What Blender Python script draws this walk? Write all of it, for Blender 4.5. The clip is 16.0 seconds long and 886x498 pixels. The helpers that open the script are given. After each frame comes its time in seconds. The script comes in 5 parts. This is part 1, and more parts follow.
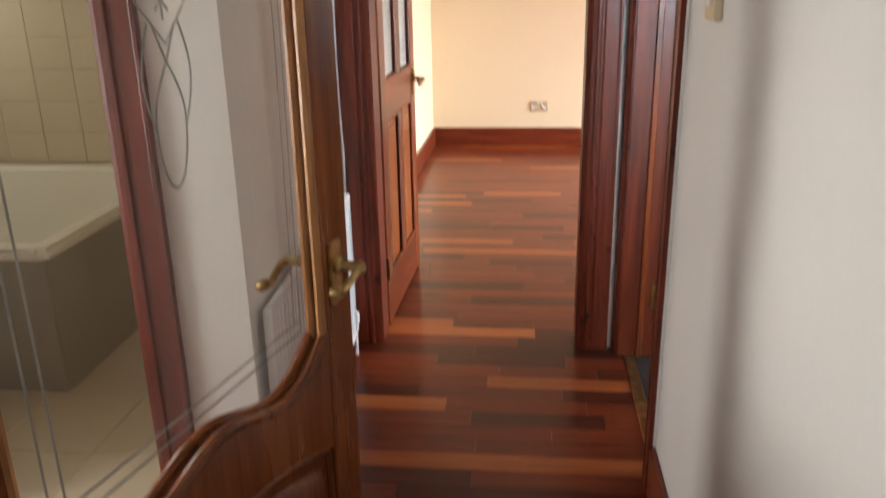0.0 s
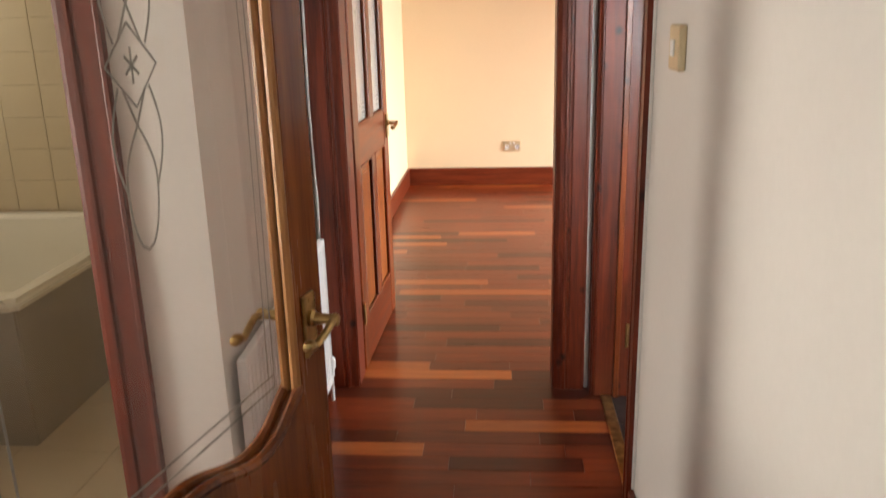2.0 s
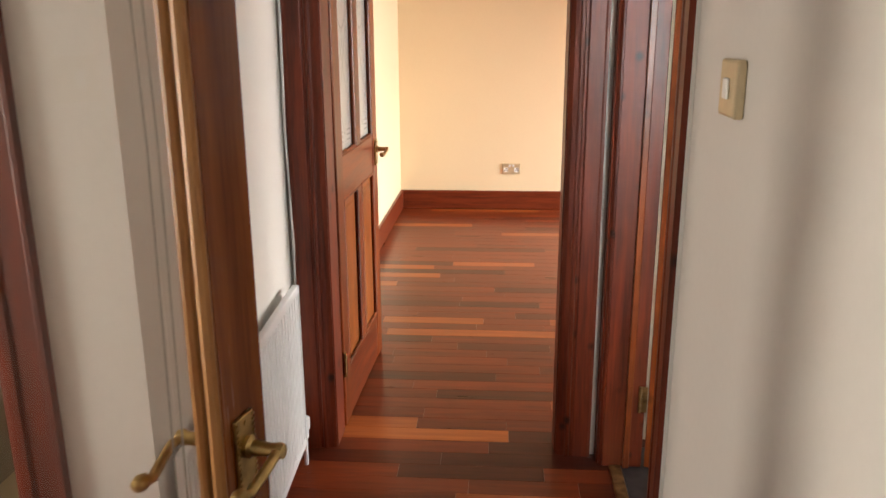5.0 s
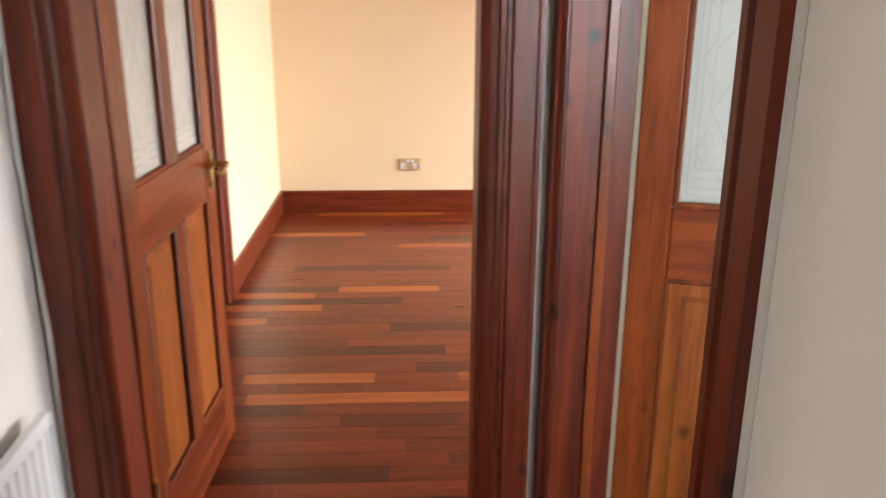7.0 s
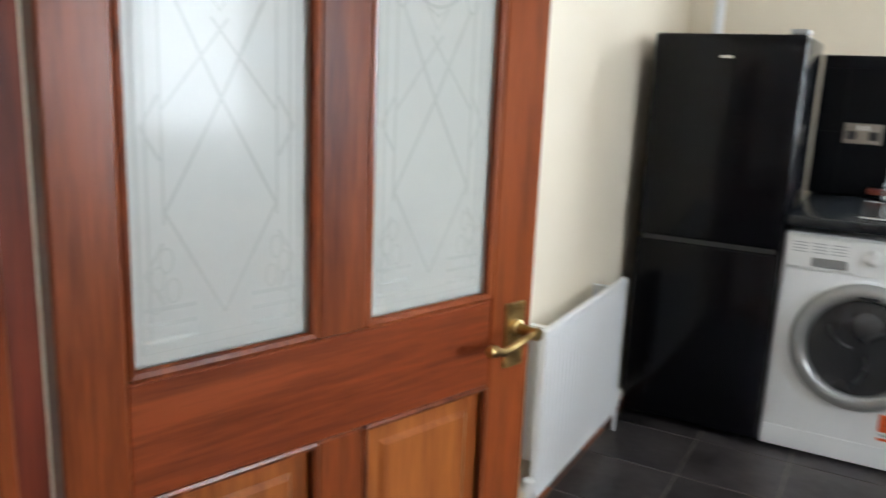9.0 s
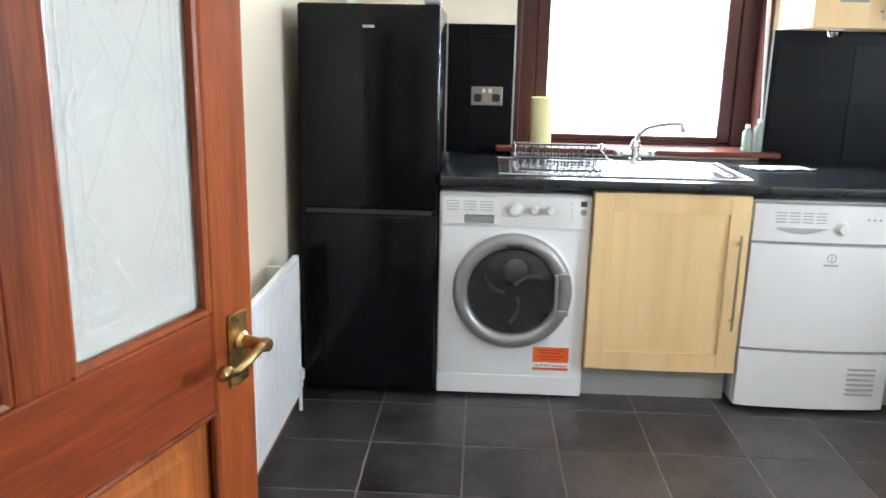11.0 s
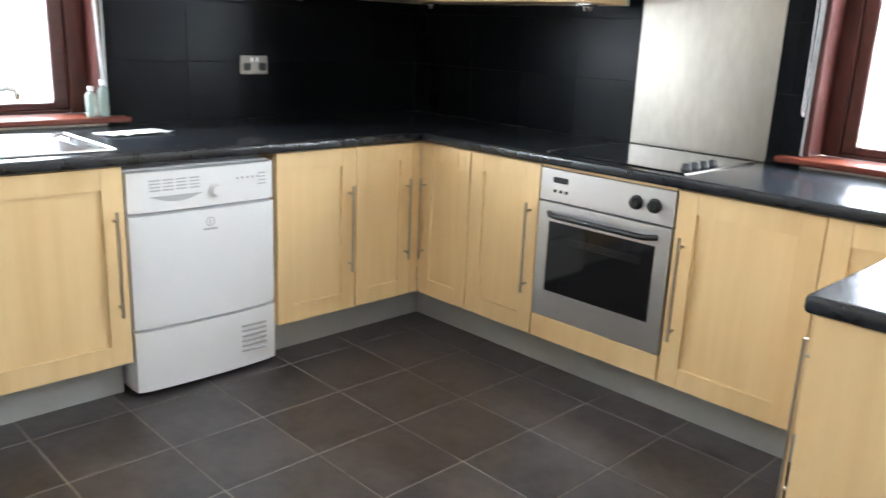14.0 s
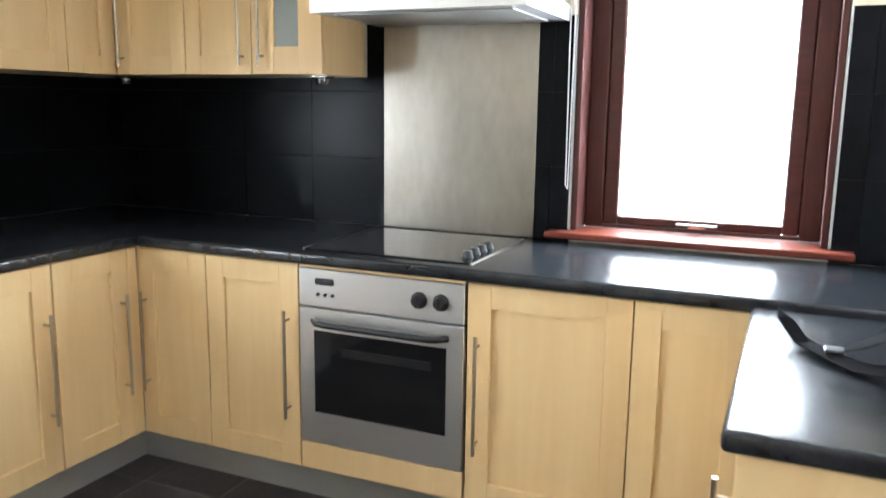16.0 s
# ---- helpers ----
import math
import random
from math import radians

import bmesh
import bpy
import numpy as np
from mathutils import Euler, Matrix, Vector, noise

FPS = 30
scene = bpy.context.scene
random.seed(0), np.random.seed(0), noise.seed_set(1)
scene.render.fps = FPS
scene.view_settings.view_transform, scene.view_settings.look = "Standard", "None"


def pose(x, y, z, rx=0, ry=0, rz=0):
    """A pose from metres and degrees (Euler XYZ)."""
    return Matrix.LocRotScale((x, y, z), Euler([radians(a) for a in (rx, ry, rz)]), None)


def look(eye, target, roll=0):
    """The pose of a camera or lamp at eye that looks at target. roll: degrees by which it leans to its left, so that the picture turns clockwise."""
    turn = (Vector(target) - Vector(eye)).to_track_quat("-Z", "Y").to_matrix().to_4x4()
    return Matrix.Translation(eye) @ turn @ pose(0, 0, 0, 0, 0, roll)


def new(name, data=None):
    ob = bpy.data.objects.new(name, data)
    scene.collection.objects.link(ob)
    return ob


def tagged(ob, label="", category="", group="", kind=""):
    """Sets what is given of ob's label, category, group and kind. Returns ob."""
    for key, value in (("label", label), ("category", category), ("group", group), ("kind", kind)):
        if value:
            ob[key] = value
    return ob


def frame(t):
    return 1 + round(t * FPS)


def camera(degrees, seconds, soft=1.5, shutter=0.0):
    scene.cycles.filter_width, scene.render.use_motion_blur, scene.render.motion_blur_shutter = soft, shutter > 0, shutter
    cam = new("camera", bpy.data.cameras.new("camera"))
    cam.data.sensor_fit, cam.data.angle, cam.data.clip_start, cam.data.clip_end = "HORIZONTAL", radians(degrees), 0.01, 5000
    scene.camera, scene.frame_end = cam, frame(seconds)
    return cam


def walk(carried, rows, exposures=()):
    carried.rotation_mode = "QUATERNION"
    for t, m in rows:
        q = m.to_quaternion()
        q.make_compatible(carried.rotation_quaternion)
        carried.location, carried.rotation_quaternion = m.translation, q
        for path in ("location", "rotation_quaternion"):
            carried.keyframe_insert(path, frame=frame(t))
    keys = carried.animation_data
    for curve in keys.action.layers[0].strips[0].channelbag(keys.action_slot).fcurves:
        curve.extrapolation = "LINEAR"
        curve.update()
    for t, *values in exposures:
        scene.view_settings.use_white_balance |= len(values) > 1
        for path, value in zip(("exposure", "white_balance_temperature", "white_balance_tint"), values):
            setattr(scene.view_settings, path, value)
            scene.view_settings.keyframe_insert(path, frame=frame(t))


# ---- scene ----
cam = camera(57.9, 16.0, shutter=0.4)
PATH = [
    (0, (0.494, 0.558, 1.373), (0.285, 2.437, 0.723), -1.1),
    (0.5, (0.495, 0.549, 1.324), (0.34, 2.334, 0.437), -1.6),
    (1, (0.494, 0.55, 1.328), (0.346, 2.321, 0.41), -1.6),
    (1.5, (0.498, 0.551, 1.36), (0.341, 2.388, 0.586), -1.5),
    (2, (0.5, 0.557, 1.397), (0.349, 2.47, 0.834), -1.5),
    (2.5, (0.502, 0.567, 1.434), (0.364, 2.525, 1.051), -1.0),
    (3, (0.503, 0.568, 1.463), (0.365, 2.545, 1.198), -0.9),
    (3.5, (0.5, 0.576, 1.474), (0.355, 2.56, 1.269), -0.6),
    (4, (0.485, 0.599, 1.44), (0.327, 2.565, 1.111), -0.0),
    (6.5, (0.495, 1.654, 1.404), (0.453, 3.564, 0.812), -0.5),
    (7, (0.54, 1.857, 1.389), (0.633, 3.765, 0.797), 0.3),
    (7.5, (0.532, 2.11, 1.37), (1.008, 3.975, 0.825), 2.2),
    (8, (0.512, 2.314, 1.376), (1.399, 4.024, 0.837), 3.0),
    (8.5, (0.51, 2.498, 1.329), (1.838, 3.935, 0.916), 2.7),
    (9, (0.497, 2.617, 1.361), (2.205, 3.563, 0.93), 2.4),
    (11.3, (0.578, 2.775, 1.376), (2.522, 2.785, 0.909), 1.5),
    (11.5, (0.589, 2.769, 1.389), (2.535, 2.704, 0.931), 1.8),
    (12, (0.659, 2.882, 1.375), (2.563, 2.428, 0.965), 1.75),
    (12.5, (0.670, 2.976, 1.392), (2.468, 2.212, 0.965), 2.1),
    (13, (0.717, 2.949, 1.367), (2.416, 1.997, 0.91), 2.9),
    (13.5, (0.833, 2.914, 1.382), (2.41, 1.788, 0.887), 3.4),
    (14, (0.907, 2.83, 1.358), (2.283, 1.477, 0.835), 2.5),
    (14.5, (0.97, 2.79, 1.358), (2.235, 1.341, 0.81), 3.1),
    (15, (1.098, 2.709, 1.35), (2.133, 1.074, 0.843), 2.2),
    (15.5, (1.263, 2.692, 1.385), (2.102, 0.933, 0.934), 1.3),
    (16, (1.404, 2.551, 1.394), (2.193, 0.747, 1.042), 0.8),
]
walk(cam, [(t, look(eye, target, roll)) for t, eye, target, roll in PATH],
     exposures=[(0, -0.05, 6250, 8), (0.5, 0.25, 6250, 8), (1.0, 0.66, 6450, 10), (1.5, 0.6, 6800, 10), (2.0, 0.05, 6900, 10), (2.5, -0.22, 7100, 10), (3.5, -0.22, 7300, 10),
                (4.0, -0.10, 7300, 10), (6.4, -0.10, 6700, 10), (8.0, -0.25, 6600, 10), (9.0, -0.45, 6300, 10), (11.3, 0.08, 6150, 10), (16.0, 0.08, 6200, 10)])

# ---- light ----
world = bpy.data.worlds.new("sky")
scene.world = world
world.use_nodes = True
wn = world.node_tree.nodes
sky = wn.new("ShaderNodeTexSky")
sky.sky_type = "NISHITA"
sky.sun_disc = False
sky.sun_elevation = radians(40)
sky.sun_rotation = radians(150)
world.node_tree.links.new(sky.outputs[0], wn["Background"].inputs[0])
wn["Background"].inputs[1].default_value = 0.12
scene.view_settings.exposure = 0.0

sun_data = bpy.data.lights.new("sun", "SUN")
sun_data.energy, sun_data.angle, sun_data.color = 0.5, radians(12), (1.0, 0.96, 0.9)
new("sun", sun_data).matrix_world = look((0, 0, 12), (-1, 2, 6))


def opening_light(name, eye, target, w, h, power, color=(0.86, 0.94, 1.0), spread=180):
    """Daylight that stands in an opening; those outside the kitchen are out of view."""
    d = bpy.data.lights.new(name, "AREA")
    d.shape, d.size, d.size_y, d.energy, d.color = "RECTANGLE", w, h, power, color
    d.spread = radians(spread)
    new(name, d).matrix_world = look(eye, target)


opening_light("daylight_sink_window", (4.66, 2.03, 1.5), (0, 2.03, 1.5), 1.0, 1.15, 76)
opening_light("daylight_south_window", (1.7, -0.58, 1.5), (1.7, 4, 1.5), 0.72, 1.15, 108)
opening_light("daylight_living_room", (3.93, 5.75, 1.0), (1.6, 5.75, -0.35), 2.1, 1.8, 162, (0.97, 0.98, 1.0), 110)
# Lamp added for light from the left; its opening is never in view.
opening_light("daylight_hall_side", (-1.98, 1.5, 1.15), (0, 1.55, 0.75), 0.55, 0.95, 18, (1.0, 0.97, 0.91), 140)
# Weak fill lamp added behind the camera's start, with no known source.
opening_light("daylight_porch", (0.35, -1.28, 1.5), (0.35, 4, 1.0), 0.9, 1.6, 1.4, (1.0, 0.97, 0.92))
# Warm fill lamp added to brighten the bathroom; no source is visible.
opening_light("daylight_bathroom", (-2.58, 3.5, 1.6), (0, 3.3, 0.5), 0.8, 0.9, 9.5, (1.0, 0.9, 0.70))


# ---- materials ----
def mat(name, base, rough=0.5, metal=0.0, spread=0.06, scale=6.0, bump=0.05, stretch=(1, 1, 1), fine=40.0, rand=0.0, spec=0.5, coat=0.0, dark=None):
    """A paint, metal or stone with variation at two scales."""
    m = bpy.data.materials.new(name)
    m.use_nodes = True
    n, l = m.node_tree.nodes, m.node_tree.links
    b = n["Principled BSDF"]
    b.inputs["Metallic"].default_value = metal
    b.inputs["Specular IOR Level"].default_value = spec
    b.inputs["Coat Weight"].default_value = coat
    b.inputs["Coat Roughness"].default_value = 0.12
    tc = n.new("ShaderNodeTexCoord")
    mp = n.new("ShaderNodeMapping")
    mp.inputs["Scale"].default_value = stretch
    l.new(tc.outputs["Object"], mp.inputs[0])
    big, small = n.new("ShaderNodeTexNoise"), n.new("ShaderNodeTexNoise")
    big.inputs["Scale"].default_value, big.inputs["Detail"].default_value = scale, 4
    small.inputs["Scale"].default_value, small.inputs["Detail"].default_value = fine, 6
    l.new(mp.outputs[0], big.inputs[0]), l.new(mp.outputs[0], small.inputs[0])
    mixn = n.new("ShaderNodeMath")
    mixn.operation = "MULTIPLY_ADD"
    l.new(small.outputs[0], mixn.inputs[0])
    mixn.inputs[1].default_value = 0.45
    l.new(big.outputs[0], mixn.inputs[2])
    if rand:
        oi, add = n.new("ShaderNodeObjectInfo"), n.new("ShaderNodeMath")
        add.operation = "MULTIPLY_ADD"
        l.new(oi.outputs["Random"], add.inputs[0])
        shift = n.new("ShaderNodeVectorMath")
        shift.operation = "MULTIPLY_ADD"
        l.new(oi.outputs["Random"], shift.inputs[0])
        shift.inputs[1].default_value = (17.0, 23.0, 9.0)
        l.new(tc.outputs["Object"], shift.inputs[2]), l.new(shift.outputs[0], mp.inputs[0])
        add.inputs[1].default_value = rand
        l.new(mixn.outputs[0], add.inputs[2])
        src = add.outputs[0]
    else:
        src = mixn.outputs[0]
    ramp = n.new("ShaderNodeValToRGB")
    lo = dark or tuple(c * (1 - spread) for c in base)
    hi = tuple(min(1, c * (1 + spread)) for c in base)
    ramp.color_ramp.elements[0].position, ramp.color_ramp.elements[0].color = 0.45, (*lo, 1)
    ramp.color_ramp.elements[1].position, ramp.color_ramp.elements[1].color = 1.0, (*hi, 1)
    l.new(src, ramp.inputs[0])
    l.new(ramp.outputs[0], b.inputs["Base Color"])
    rg = n.new("ShaderNodeMapRange")
    rg.inputs[3].default_value, rg.inputs[4].default_value = rough * 0.85, min(1, rough * 1.15)
    l.new(big.outputs[0], rg.inputs[0]), l.new(rg.outputs[0], b.inputs["Roughness"])
    if bump:
        bp = n.new("ShaderNodeBump")
        bp.inputs["Strength"].default_value, bp.inputs["Distance"].default_value = bump, 0.01
        l.new(mixn.outputs[0], bp.inputs["Height"]), l.new(bp.outputs[0], b.inputs["Normal"])
    return m


def wood(name, light, dark, rough=0.35, grain=1.0, axis=2, rand=0.0, knots=0.0, coat=0.04, bump=0.03, waves=3.0, island=False):
    """Wood with grain along one axis, and knots where wanted; rand shifts the colour from piece to piece."""
    m = bpy.data.materials.new(name)
    m.use_nodes = True
    n, l = m.node_tree.nodes, m.node_tree.links
    b = n["Principled BSDF"]
    b.inputs["Coat Weight"].default_value, b.inputs["Coat Roughness"].default_value = coat, 0.15
    b.inputs["Specular IOR Level"].default_value = 0.3
    tc, mp = n.new("ShaderNodeTexCoord"), n.new("ShaderNodeMapping")
    sc = [14.0 * grain] * 3
    sc[axis] = 1.0 * grain
    mp.inputs["Scale"].default_value = sc
    oi = n.new("ShaderNodeNewGeometry" if island else "ShaderNodeObjectInfo")
    pick = oi.outputs["Random Per Island" if island else "Random"]
    off = n.new("ShaderNodeVectorMath")
    off.operation = "MULTIPLY_ADD"
    l.new(pick, off.inputs[0])
    off.inputs[1].default_value = (7.0, 11.0, 5.0)
    l.new(tc.outputs["Object"], off.inputs[2])
    l.new(off.outputs[0], mp.inputs[0])
    big, fine = n.new("ShaderNodeTexNoise"), n.new("ShaderNodeTexNoise")
    big.inputs["Scale"].default_value, big.inputs["Detail"].default_value, big.inputs["Distortion"].default_value = waves, 5, 0.6
    fine.inputs["Scale"].default_value, fine.inputs["Detail"].default_value = 14.0, 6
    l.new(mp.outputs[0], big.inputs[0]), l.new(mp.outputs[0], fine.inputs[0])
    s = n.new("ShaderNodeMath")
    s.operation = "MULTIPLY_ADD"
    l.new(fine.outputs[0], s.inputs[0])
    s.inputs[1].default_value = 0.5
    l.new(big.outputs[0], s.inputs[2])
    src = s.outputs[0]
    if rand:
        r = n.new("ShaderNodeMath")
        r.operation = "MULTIPLY_ADD"
        cen = n.new("ShaderNodeMath")
        cen.operation = "SUBTRACT"
        l.new(pick, cen.inputs[0])
        cen.inputs[1].default_value = 0.5
        l.new(cen.outputs[0], r.inputs[0])
        r.inputs[1].default_value = rand
        l.new(src, r.inputs[2])
        src = r.outputs[0]
    ramp = n.new("ShaderNodeValToRGB")
    e = ramp.color_ramp.elements
    e[0].position, e[0].color = 0.45, (*dark, 1)
    e[1].position, e[1].color = 1.05 if not rand else 1.0, (*light, 1)
    l.new(src, ramp.inputs[0])
    col = ramp.outputs[0]
    if knots:
        vm = n.new("ShaderNodeMapping")
        ks = [10.0] * 3
        ks[axis] = 8.0
        vm.inputs["Scale"].default_value = ks
        l.new(off.outputs[0], vm.inputs[0])
        vo = n.new("ShaderNodeTexVoronoi")
        vo.inputs["Scale"].default_value = 1.0
        l.new(vm.outputs[0], vo.inputs[0])
        kr = n.new("ShaderNodeValToRGB")
        kr.color_ramp.elements[0].position, kr.color_ramp.elements[0].color = 0.06, (1, 1, 1, 1)
        kr.color_ramp.elements[1].position, kr.color_ramp.elements[1].color = 0.17, (0, 0, 0, 1)
        l.new(vo.outputs["Distance"], kr.inputs[0])
        km = n.new("ShaderNodeMath")
        km.operation = "MULTIPLY"
        l.new(kr.outputs[0], km.inputs[0])
        km.inputs[1].default_value = knots
        mx = n.new("ShaderNodeMix")
        mx.data_type = "RGBA"
        l.new(km.outputs[0], mx.inputs["Factor"])
        l.new(col, mx.inputs[6])
        mx.inputs[7].default_value = (*[c * 0.18 for c in dark], 1)
        col = mx.outputs[2]
    l.new(col, b.inputs["Base Color"])
    rg = n.new("ShaderNodeMapRange")
    rg.inputs[3].default_value, rg.inputs[4].default_value = rough * 0.8, min(1, rough * 1.2)
    l.new(big.outputs[0], rg.inputs[0]), l.new(rg.outputs[0], b.inputs["Roughness"])
    bp = n.new("ShaderNodeBump")
    bp.inputs["Strength"].default_value, bp.inputs["Distance"].default_value = bump, 0.01
    l.new(s.outputs[0], bp.inputs["Height"]), l.new(bp.outputs[0], b.inputs["Normal"])
    return m


def glass(name, color=(1, 1, 1), rough=0.0, alpha=None):
    m = bpy.data.materials.new(name)
    m.use_nodes = True
    n, l = m.node_tree.nodes, m.node_tree.links
    b = n["Principled BSDF"]
    b.inputs["Base Color"].default_value = (*color, 1)
    b.inputs["Roughness"].default_value = rough
    b.inputs["Transmission Weight"].default_value = 1.0
    b.inputs["IOR"].default_value = 1.3
    return m


CREAM = mat("cream_wall_paint", (0.80, 0.72, 0.58), 0.75, spread=0.03, scale=1.3, bump=0.06, fine=90)
PEACH = mat("peach_wall_paint", (0.83, 0.69, 0.48), 0.75, spread=0.03, scale=1.1, bump=0.06, fine=90)
WHITE_WALL = mat("off_white_wall_paint", (0.78, 0.74, 0.69), 0.7, spread=0.03, scale=1.3, bump=0.08, fine=70)
CEIL = mat("white_ceiling_paint", (0.82, 0.80, 0.77), 0.8, spread=0.03, scale=2, bump=0.15, fine=30)
WHITE = mat("white_gloss_enamel", (0.82, 0.83, 0.84), 0.3, spread=0.02, scale=3, bump=0.01)
WHITE_PLASTIC = mat("white_plastic", (0.80, 0.80, 0.79), 0.35, spread=0.02, scale=4, bump=0.01)
GREY_PLASTIC = mat("silver_grey_plastic", (0.33, 0.33, 0.325), 0.32, 0.5, spread=0.06, scale=4, bump=0.01)
DARK_PLASTIC = mat("black_plastic", (0.018, 0.018, 0.02), 0.4, spread=0.2, scale=8, bump=0.01)
FRIDGE = mat("black_gloss_fridge_door", (0.003, 0.003, 0.004), 0.15, spread=0.1, scale=3, bump=0.003, spec=0.16)
BLACK_TILE = mat("black_satin_wall_tile", (0.004, 0.0045, 0.0055), 0.24, spread=0.3, scale=5, bump=0.0, rand=0.15, spec=0.09)
GROUT = mat("dark_grout", (0.003, 0.003, 0.003), 0.85, spread=0.2, scale=30)
FLOOR_TILE = mat("dark_slate_floor_tile", (0.046, 0.039, 0.040), 0.36, spread=0.6, scale=5.5, bump=0.16, fine=26, rand=0.10, dark=(0.006, 0.0055, 0.006))
FLOOR_GROUT = mat("brown_grey_floor_grout", (0.20, 0.175, 0.155), 0.85, spread=0.35, scale=14)
WORKTOP = mat("black_laminate_worktop", (0.016, 0.018, 0.022), 0.22, spread=0.5, scale=18, bump=0.003, fine=220)
STEEL = mat("brushed_steel", (0.33, 0.30, 0.26), 0.31, 1.0, spread=0.18, scale=4, bump=0.003, stretch=(1, 1, 0.4), fine=30)
STEEL_H = mat("brushed_oven_steel", (0.74, 0.74, 0.74), 0.36, 1.0, spread=0.06, scale=3, bump=0.015, stretch=(0.05, 1, 1), fine=180)
SINK_STEEL = mat("polished_sink_steel", (0.66, 0.66, 0.66), 0.2, 1.0, spread=0.05, scale=8, bump=0.01)
CHROME = mat("chrome", (0.8, 0.8, 0.8), 0.08, 1.0, spread=0.02, bump=0.0)
PALE_BRASS = mat("pale_satin_brass", (0.70, 0.58, 0.38), 0.42, 0.6, spread=0.1, scale=12)
BRASS = mat("worn_brass", (0.55, 0.40, 0.17), 0.3, 1.0, spread=0.3, scale=30, bump=0.05, dark=(0.2, 0.13, 0.05))
NICKEL = mat("brushed_nickel_handle", (0.50, 0.44, 0.36), 0.34, 1.0, spread=0.08, scale=20, bump=0.01)
GLASS = glass("clear_glass")
OVEN_GLASS = mat("black_oven_glass", (0.006, 0.006, 0.007), 0.06, spread=0.1, bump=0.0)
HOB_GLASS = mat("black_hob_glass", (0.008, 0.008, 0.009), 0.07, spread=0.1, bump=0.0)
FROST = mat("frosted_door_glass", (0.82, 0.86, 0.83), 0.38, spread=0.03, scale=3, bump=0.01)
FROST.node_tree.nodes["Principled BSDF"].inputs["Transmission Weight"].default_value = 0.35
FROST.node_tree.nodes["Principled BSDF"].inputs["Coat Weight"].default_value = 0.3
ETCH = mat("clear_polished_glass_line", (0.76, 0.80, 0.77), 0.03, spread=0.02, bump=0.0, spec=0.6)
ETCH_GREY = mat("grey_lead_line", (0.38, 0.36, 0.32), 0.5, spread=0.05, bump=0.0)
MAHOG = wood("mahogany_stained_trim", (0.20, 0.029, 0.008), (0.055, 0.008, 0.003), 0.42, grain=0.7, knots=0.95, coat=0.02)
MAHOG_X = wood("mahogany_stained_trim_across", (0.20, 0.038, 0.013), (0.085, 0.014, 0.006), 0.34, axis=0)
MAHOG_Y = wood("mahogany_stained_trim_along", (0.20, 0.038, 0.013), (0.085, 0.014, 0.006), 0.34, axis=1)
PINE = wood("varnished_pine_door", (0.28, 0.062, 0.014), (0.070, 0.012, 0.004), 0.32, grain=0.9, rand=0.25, knots=0.5, waves=2.2)
PINE_X = wood("varnished_pine_rail", (0.28, 0.056, 0.014), (0.075, 0.012, 0.005), 0.32, grain=0.9, axis=0, rand=0.25, waves=2.2)
PINE_GOLD = wood("golden_pine_panel", (0.41, 0.125, 0.028), (0.17, 0.040, 0.010), 0.32, grain=0.9, rand=0.2, knots=0.7, waves=2.2)
MAHOG.node_tree.nodes["Principled BSDF"].inputs["Specular IOR Level"].default_value = 0.35
OAK = wood("dark_varnished_hall_door", (0.27, 0.078, 0.020), (0.10, 0.025, 0.008), 0.26, grain=0.6, rand=0.2, waves=1.6, knots=0.35, coat=0.15)
WINWOOD = wood("dark_window_wood", (0.068, 0.017, 0.012), (0.036, 0.009, 0.007), 0.4)
WINWOOD_X = wood("dark_window_wood_across", (0.068, 0.017, 0.012), (0.036, 0.009, 0.007), 0.36, axis=0)
SILLWOOD = wood("red_brown_sill_wood", (0.15, 0.032, 0.016), (0.085, 0.016, 0.009), 0.34, axis=0)
RAW_PINE = wood("light_pine_stop", (0.50, 0.24, 0.085), (0.27, 0.10, 0.03), 0.4)
MAPLE = wood("maple_cabinet", (0.82, 0.60, 0.32), (0.71, 0.49, 0.245), 0.34, grain=0.16, rand=0.16, coat=0.1, bump=0.01)
PLANKS = {"d": wood("merbau_strip_dark", (0.105, 0.019, 0.007), (0.045, 0.008, 0.004), 0.3, grain=0.8, axis=0, rand=0.25, coat=0.06),
          "m": wood("merbau_strip_red", (0.215, 0.040, 0.012), (0.095, 0.016, 0.006), 0.3, grain=0.8, axis=0, rand=0.3, coat=0.06),
          "l": wood("merbau_strip_golden", (0.46, 0.135, 0.034), (0.27, 0.062, 0.016), 0.3, grain=0.8, axis=0, rand=0.25, coat=0.06)}
PLANK_ISLAND = wood("merbau_strip_mixed", (0.40, 0.10, 0.026), (0.085, 0.015, 0.006), 0.3, grain=0.8, axis=0, rand=0.7, coat=0.06, island=True)
PLINTH = mat("grey_plinth", (0.44, 0.45, 0.44), 0.35, 0.3, spread=0.05, scale=4, bump=0.01)
BATH_TILE = mat("cream_bathroom_tile", (0.62, 0.52, 0.36), 0.3, spread=0.05, scale=4, rand=0.1)
BATH_FLOOR = mat("beige_bathroom_floor", (0.62, 0.52, 0.38), 0.35, spread=0.08, scale=3)
BATH_PANEL = mat("grey_bath_panel", (0.34, 0.30, 0.24), 0.35, spread=0.06, scale=3)
ACRYLIC = mat("white_bath_acrylic", (0.80, 0.76, 0.66), 0.2, spread=0.02, scale=3, bump=0.0)
ORANGE = mat("orange_sticker", (0.75, 0.11, 0.02), 0.5, spread=0.04)
PAPER = mat("white_paper", (0.82, 0.82, 0.80), 0.7, spread=0.03, scale=10)
YELLOW = mat("pale_yellow_plastic", (0.78, 0.70, 0.36), 0.4, spread=0.04)
